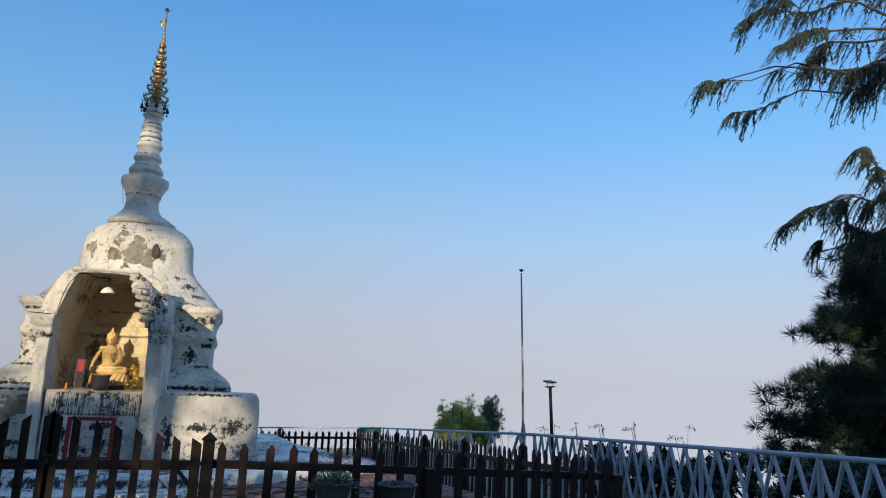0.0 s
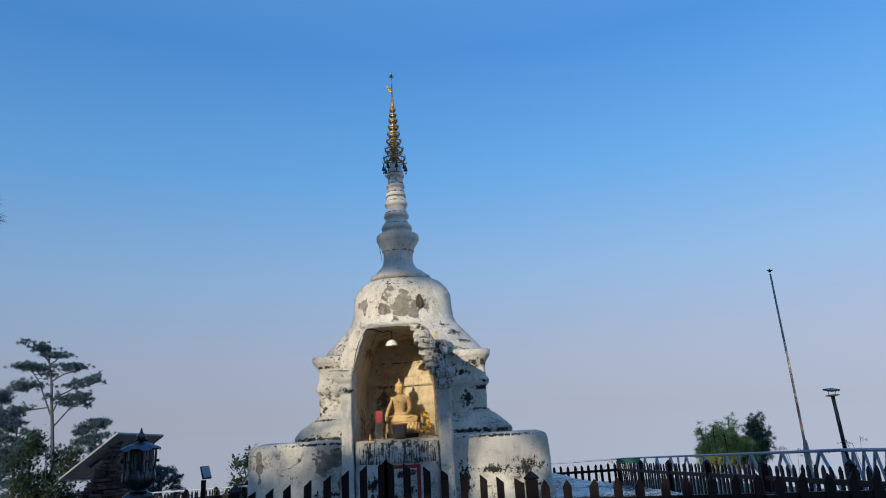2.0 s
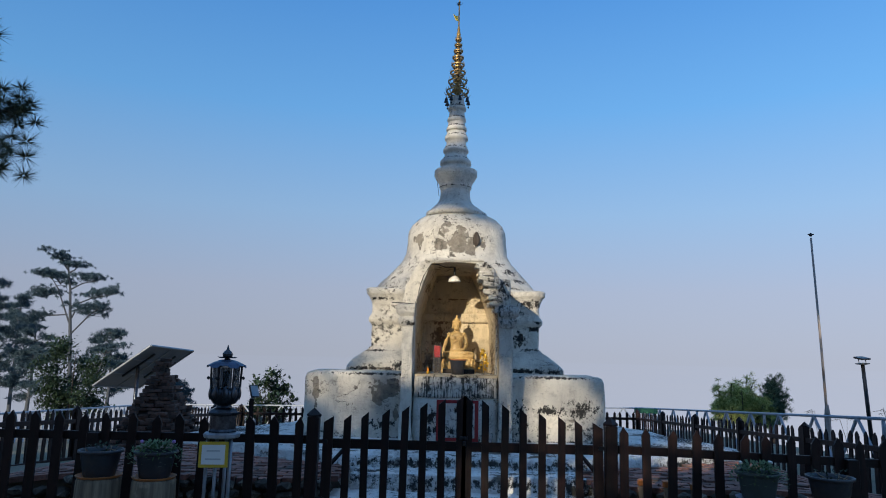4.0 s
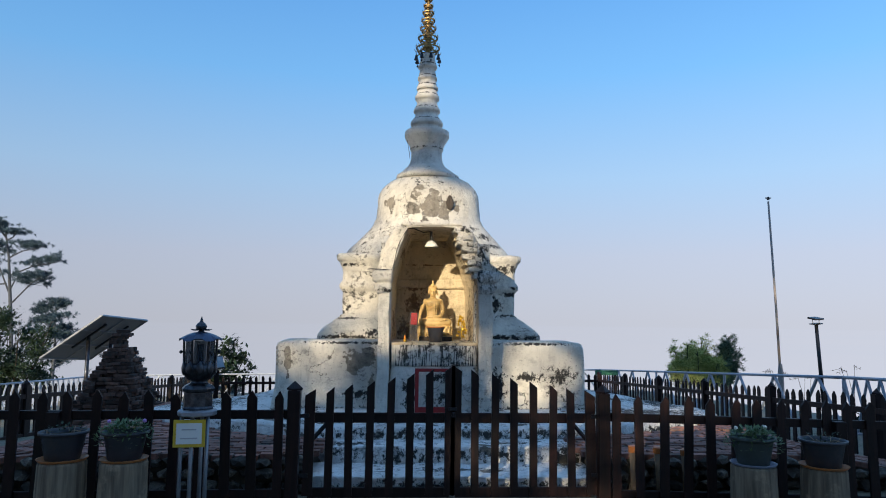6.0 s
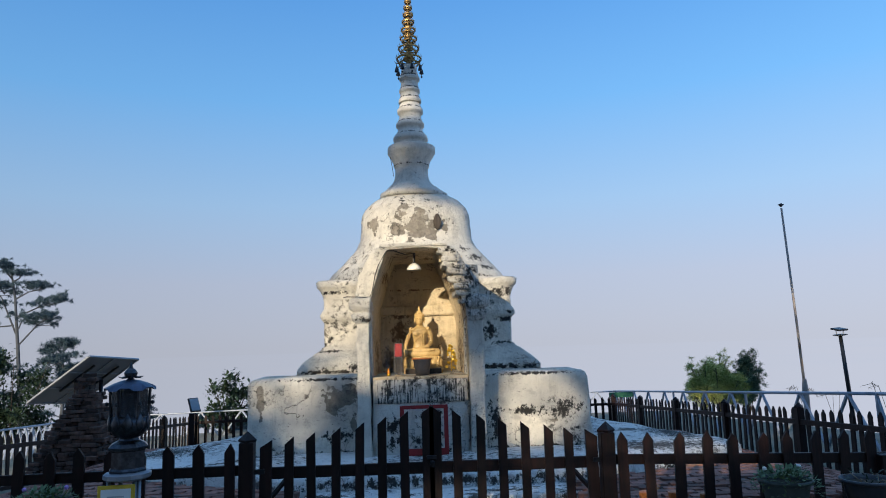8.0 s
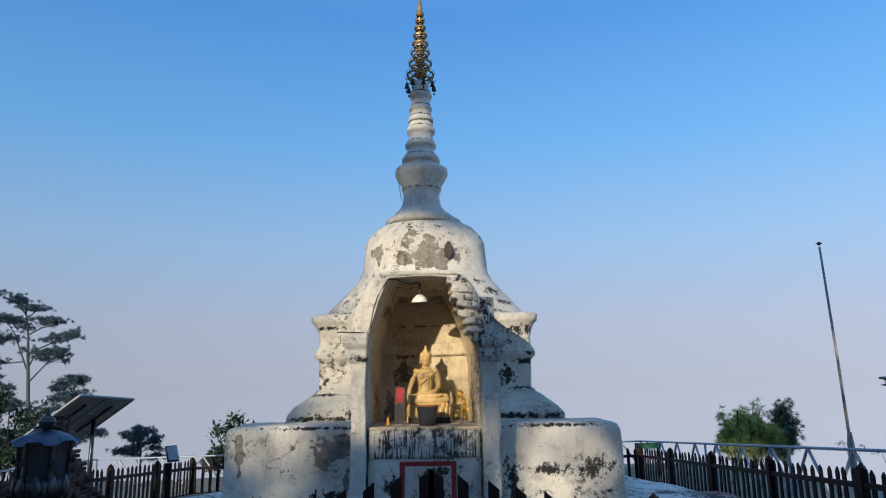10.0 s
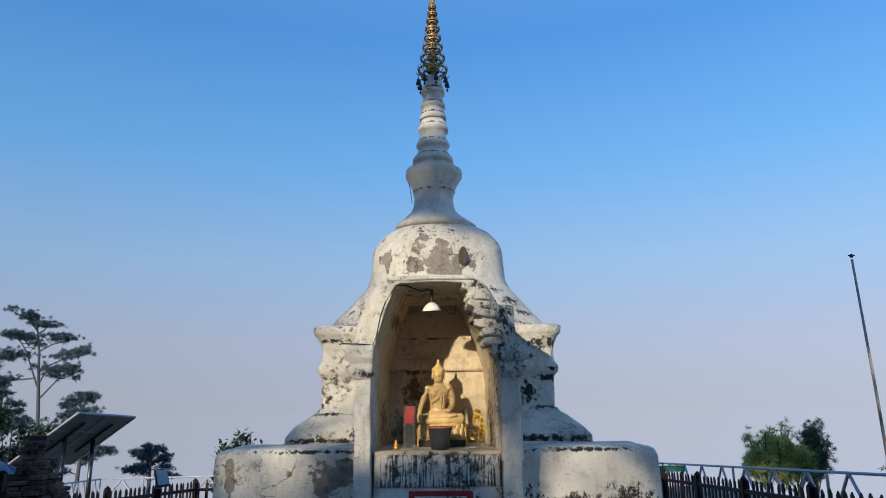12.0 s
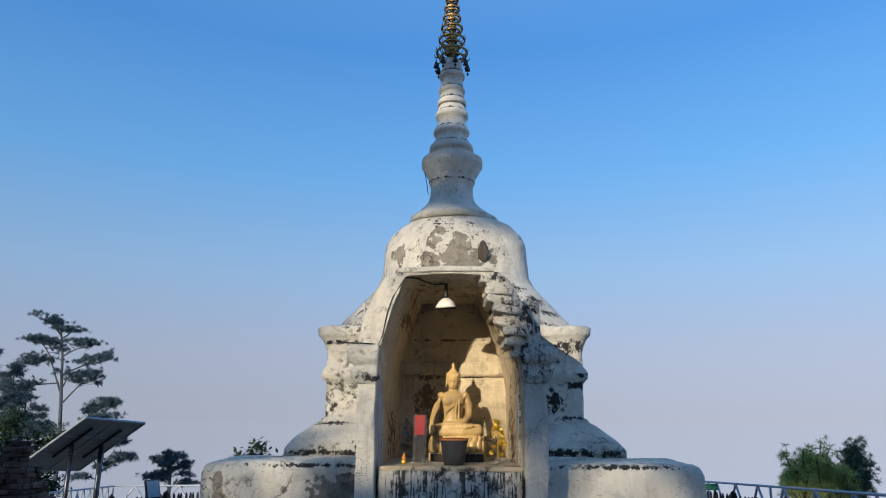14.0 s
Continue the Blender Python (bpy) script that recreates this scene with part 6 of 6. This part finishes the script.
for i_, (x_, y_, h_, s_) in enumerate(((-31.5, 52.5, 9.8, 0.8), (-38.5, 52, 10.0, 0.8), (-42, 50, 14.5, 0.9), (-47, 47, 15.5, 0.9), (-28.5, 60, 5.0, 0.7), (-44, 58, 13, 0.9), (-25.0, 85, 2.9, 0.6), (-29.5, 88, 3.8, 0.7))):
    pine("pine_tree", "haze-tinted pine among others down the slope", (x_, y_, -6.5 if y_ < 65 else -10.3), h_, scattered_limbs(40 + i_, 20, h_ * 0.3, h_ - 0.4, 2.8, 1.0), NEEDLE_HAZED, BARK_HAZED, s_ * 0.60, 72, 0.024, 60 + i_, 0.22, (0, 0), 12, flat=0.4)
pine("pine_tree", "dark pine with high clumped branches", (-13.5, 3.2, -1.4), 12.5,
     [(6.6, 5, 3.3, 12), (7.2, -40, 3.4, 14), (8.0, 20, 3.5, 8), (8.4, -15, 3.3, 10), (9.4, 10, 2.9, 10), (9.8, -60, 2.8, 12), (10.6, 60, 2.2, 20), (11.2, 200, 2.0, 10), (8.6, 150, 3.0, 10), (10.0, 240, 3.0, 10), (7.4, 200, 2.8, 14)],
     NEEDLE, BARK, 0.42, 300, 0.008, 31, 0.24, (0, 0), 20, flat=1.0)
leafy_bush("broadleaf_shrub", "dark broad-leaved shrub beyond the fence", (-14.6, 15.5, ground_z(-14.6, 15.5)), (3.0, 2.4, 3.2), LEAF_D, 9000, 0.17, 71)
leafy_bush("broadleaf_tree", "small broad-leaved tree behind the far railing", (-7.3, 17.2, ground_z(-7.3, 17)), (1.7, 1.5, 2.1), LEAF_D, 2000, 0.24, 72)
for x_, h_, s_ in ((9.75, 1.35, 81), (10.2, 1.55, 82), (10.65, 1.40, 83)):
    pine("yellow_green_bush", "yellow-green feathery bush beyond the railing", (x_, 13.6, ground_z(x_, 13.6)), h_, scattered_limbs(s_, 20, 0.3, h_ - 0.05, 0.6, 0.25, 58), LEAF_Y, BARK, 0.22, 120, 0.006, s_, 0.05, (0, 0), 6)
pine("young_pine", "young bushy conifer beside the yellow-green bush", (11.2, 13.6, ground_z(11.2, 13.6)), 2.1, scattered_limbs(5, 30, 0.3, 2.1, 0.50, 0.03, 62), YOUNG_NEEDLE, BARK, 0.20, 120, 0.007, 33, 0.07, (0, 0), 5)
for x_, y_, h_, s_ in ((9.4, -8.2, 0.8, 91), (9.6, -6.2, 0.8, 92), (9.3, -4.2, 0.8, 93), (9.7, -2.2, 0.8, 94), (9.4, -0.2, 0.75, 95), (9.8, 2.0, 0.75, 96), (8.4, -7.0, 0.7, 97), (8.4, -4.9, 0.7, 98), (8.5, -3.0, 0.65, 99), (8.4, -1.0, 0.6, 100), (8.5, 1.0, 0.55, 101)):
    leafy_bush("undergrowth_bush", "low grey-green undergrowth bush behind the railing", (x_, y_, ground_z(x_, y_) - 0.1), (2.5, 2.2, h_), UNDERGROWTH, 4200, 0.13, s_)
# big conifers past the railing
pine("pine_tree", "dense dark pine with long needles past the railing", (13.4, -2.2, -2.6), 7.3, cone_limbs(9, 78, 1.8, 6.9, 3.25, 0.9), NEEDLE, BARK, 0.34, 260, 0.0065, 34, 0.2, (0, 0), 12)


def drooping_conifer():
    """A feathery conifer whose sprays hang from long level branches."""
    rnd = random.Random(17)
    tree = thing("drooping_conifer", "feathery drooping conifer with bare thin twigs", "tree", Matrix.Translation((10.8, -5.2, -0.4)))
    bm = bmesh.new()
    tube(bm, [(0, 0, -0.6), (0.05, 0.05, 4), (0, 0, 12)], 0.17, 10, 0.05)
    part("trunk", bm, BARK, tree, smooth=True)
    wood, crown = bmesh.new(), bmesh.new()
    for h, yaw, length, rise in ((4.15, 155, 1.8, 12), (4.5, 135, 2.0, 9), (3.9, 175, 1.4, 8), (4.8, 165, 1.6, 14), (4.3, 120, 1.9, 4), (6.4, 158, 3.2, 3), (6.5, 145, 2.7, 6), (6.9, 172, 2.6, 6), (6.5, 130, 2.6, 0), (7.2, 160, 2.9, 7), (7.6, 145, 2.6, 8), (7.9, 175, 2.8, 14), (8.3, 160, 2.7, 12), (8.8, 140, 2.4, 12), (7.3, 110, 2.5, 4), (8.2, 195, 2.2, 8), (5.0, 120, 1.8, 0), (6.7, 200, 2.2, 0), (9.4, 165, 2.5, 10)):
        a = radians(yaw)
        d = Vector((math.cos(a), math.sin(a), 0))
        line = [Vector((0, 0, h)) + d * length * t + Vector((0, 0, length * (math.tan(radians(rise)) * t - 0.10 * t * t))) + 0.55 * t * length * 0.5 * Vector((noise.noise((t * 4, h * 3, 1)), noise.noise((t * 4, h * 3, 5)), noise.noise((t * 4, h * 3, 9)))) for t in [i / 8 for i in range(9)]]
        tube(wood, line, 0.030, 6, 0.005)
        knots = [rnd.uniform(0.2, 1.0) for _ in range(7)] + [1.0]
        for i in range(105):
            t = min(1.0, max(0.12, rnd.choice(knots) + rnd.gauss(0, 0.05)))
            k = min(7, int(t * 8))
            p = line[k].lerp(line[k + 1], t * 8 - k)
            out = (d * rnd.uniform(0.2, 0.9) + Vector((-d.y, d.x, 0)) * rnd.uniform(-1, 1)).normalized()
            ln = rnd.uniform(0.16, 0.52) * (1.2 - 0.5 * t)
            spray = [p + out * ln * s + Vector((0, 0, 0.20 * ln * s - 1.25 * ln * s * s)) for s in [j / 5 for j in range(6)]]
            tube(wood, spray, 0.004, 3, 0.002)
            for j in range(22):
                s = 0.15 + 0.85 * j / 22
                k2 = min(4, int(s * 5))
                q = spray[k2].lerp(spray[k2 + 1], s * 5 - k2)
                e = Vector((rnd.gauss(0, 0.6), rnd.gauss(0, 0.6), -1)).normalized()
                sd = e.cross(out).normalized() * 0.010
                tip = q + (e * 0.8 + out * rnd.uniform(-0.2, 0.6)) * rnd.uniform(0.05, 0.12)
                crown.faces.new((crown.verts.new(q - sd), crown.verts.new(q + sd), crown.verts.new(tip)))
    tagged(part("bough_work", wood, BARK, tree), kind="stuff")
    part("foliage", crown, NEEDLE, tree)


drooping_conifer()


def build_weeds():
    """Thin seeding stems beside the railing."""
    r = random.Random(51)
    for x, y, h in ((8.0, -1.4, 1.32), (8.1, -0.2, 1.25), (8.1, 0.8, 1.2), (8.0, -2.6, 1.2), (8.2, 2.2, 1.25), (8.3, 5.0, 1.2), (8.1, 3.6, 1.1)):
        bm = bmesh.new()
        for k in range(3):
            a = r.uniform(0, 6.28)
            top = h * r.uniform(0.8, 1.0)
            line = [(0.05 * k, 0, 0), (0.05 * k + 0.05 * math.cos(a), 0, top * 0.6), (0.05 * k + 0.12 * math.cos(a), 0.05, top), (0.05 * k + 0.30 * math.cos(a), 0.08, top - 0.04)]
            tube(bm, line, 0.006, 4, 0.004)
            for i in range(14):
                t = r.random()
                p = Vector(line[2]).lerp(Vector(line[3]), t)
                leaf(bm, p, r.uniform(0, 6.28), r.uniform(-0.8, 0.8), 0.07, 0.008)
        single("weed", bm, STUMP_WOOD, "thin dry seeding grass stems beside the railing", "weed", pose(x, y, ground_z(x, y)), "weeds by the railing")


build_weeds()


def shade_pine(x, y, height, seed, label):
    """A tall unseen pine, added towards the morning sun to shade the shrine."""
    pine("pine_tree", label, (x, y, -0.1), height, scattered_limbs(seed, 30, height * 0.24, height - 0.3, 3.1, 2.0, 6), NEEDLE, BARK, 0.40, 60, 0.062, seed, 0.16, (0, 0), 16, open_sun=True)


# grove out of view, placed to block the sun except at the gaps
for x_, y_, h_, s_ in ((-10.5, -27.0, 17.5, 101), (-14.2, -27.5, 12.0, 102), (-7.6, -26.0, 15.5, 103), (-12.5, -31.0, 19.0, 104), (-17.5, -26.5, 15.0, 105), (-20.5, -28.0, 16.5, 106), (-4.8, -25.5, 11.0, 107), (-2.0, -25.0, 10.5, 108), (-9.0, -31.0, 19.5, 109), (-15.8, -24.0, 9.5, 110), (-11.5, -23.5, 8.5, 111), (-7.8, -23.0, 8.0, 112), (-22.5, -29.5, 16.5, 113), (-18.8, -30.0, 17.0, 114), (-15.2, -30.0, 12.0, 115), (-5.8, -29.0, 12.0, 116), (-3.2, -28.5, 11.0, 117), (-16.2, -21.8, 6.4, 118), (-13.2, -20.8, 6.4, 119), (-10.2, -20.2, 6.0, 120), (-7.2, -20.0, 5.8, 121), (-4.4, -19.6, 5.8, 122), (-1.8, -19.4, 5.6, 123), (1.4, -24.5, 12.5, 124), (4.4, -25.5, 13.5, 125), (7.6, -25.0, 12.5, 126)):
    shade_pine(x_, y_, h_, s_, "unseen tall pine added towards the morning sun to cast shade")

# ---- paving bricks, last ----


def build_pavers():
    r = random.Random(23)
    shapes = []
    for k in range(4):
        bm = bmesh.new()
        box(bm, 0, 0, 0, 1, 1, 1)
        for v in bm.verts:
            v.co += 0.05 * Vector((noise.noise(v.co * 3 + Vector((k * 7, 0, 0))), noise.noise(v.co * 3 + Vector((0, k * 7, 0))), 0))
        bmesh.ops.delete(bm, geom=[f for f in bm.faces if f.calc_center_median().z < -0.4], context="FACES")
        shapes.append(mesh_of("brick", bm, PAVER))
    far = bmesh.new()
    n = 0
    ty = 0
    y = FRONT + 0.05
    while y < 8.0:
        x = -5.5 + (0.11 if ty % 2 else 0)
        while x < 5.3:
            inside = on_platform(x, y) or (-1.2 < x < 1.4 and y < -3.2)
            if not inside:
                z = terrace_z(x, y) + r.uniform(-0.012, 0.010)
                sl = math.degrees(math.atan2(terrace_z(x + 0.2, y) - terrace_z(x - 0.2, y), 0.4))
                m = pose(x, y, z - 0.02, 0, -sl, r.uniform(-5, 5)) @ Matrix.Diagonal((0.208 * r.uniform(0.86, 1.0), 0.100 * r.uniform(0.88, 1.0), 0.05, 1))
                if y < -3.35 and n < 300:
                    piece("brick", shapes[n % 4], m, terrace)
                    n += 1
                else:
                    vs = [far.verts.new(m @ Vector(c)) for c in ((-0.5, -0.5, 0.5), (0.5, -0.5, 0.5), (0.5, 0.5, 0.5), (-0.5, 0.5, 0.5), (-0.5, -0.5, -0.3), (0.5, -0.5, -0.3), (0.5, 0.5, -0.3), (-0.5, 0.5, -0.3))]
                    far.faces.new(vs[:4])
                    for i in range(4):
                        far.faces.new((vs[i], vs[(i + 1) % 4], vs[4 + (i + 1) % 4], vs[4 + i]))
            x += 0.22
        y += 0.11
        ty += 1
    ob = part("bricks", far, PAVER, terrace)
    tagged(ob, kind="stuff")


build_pavers()
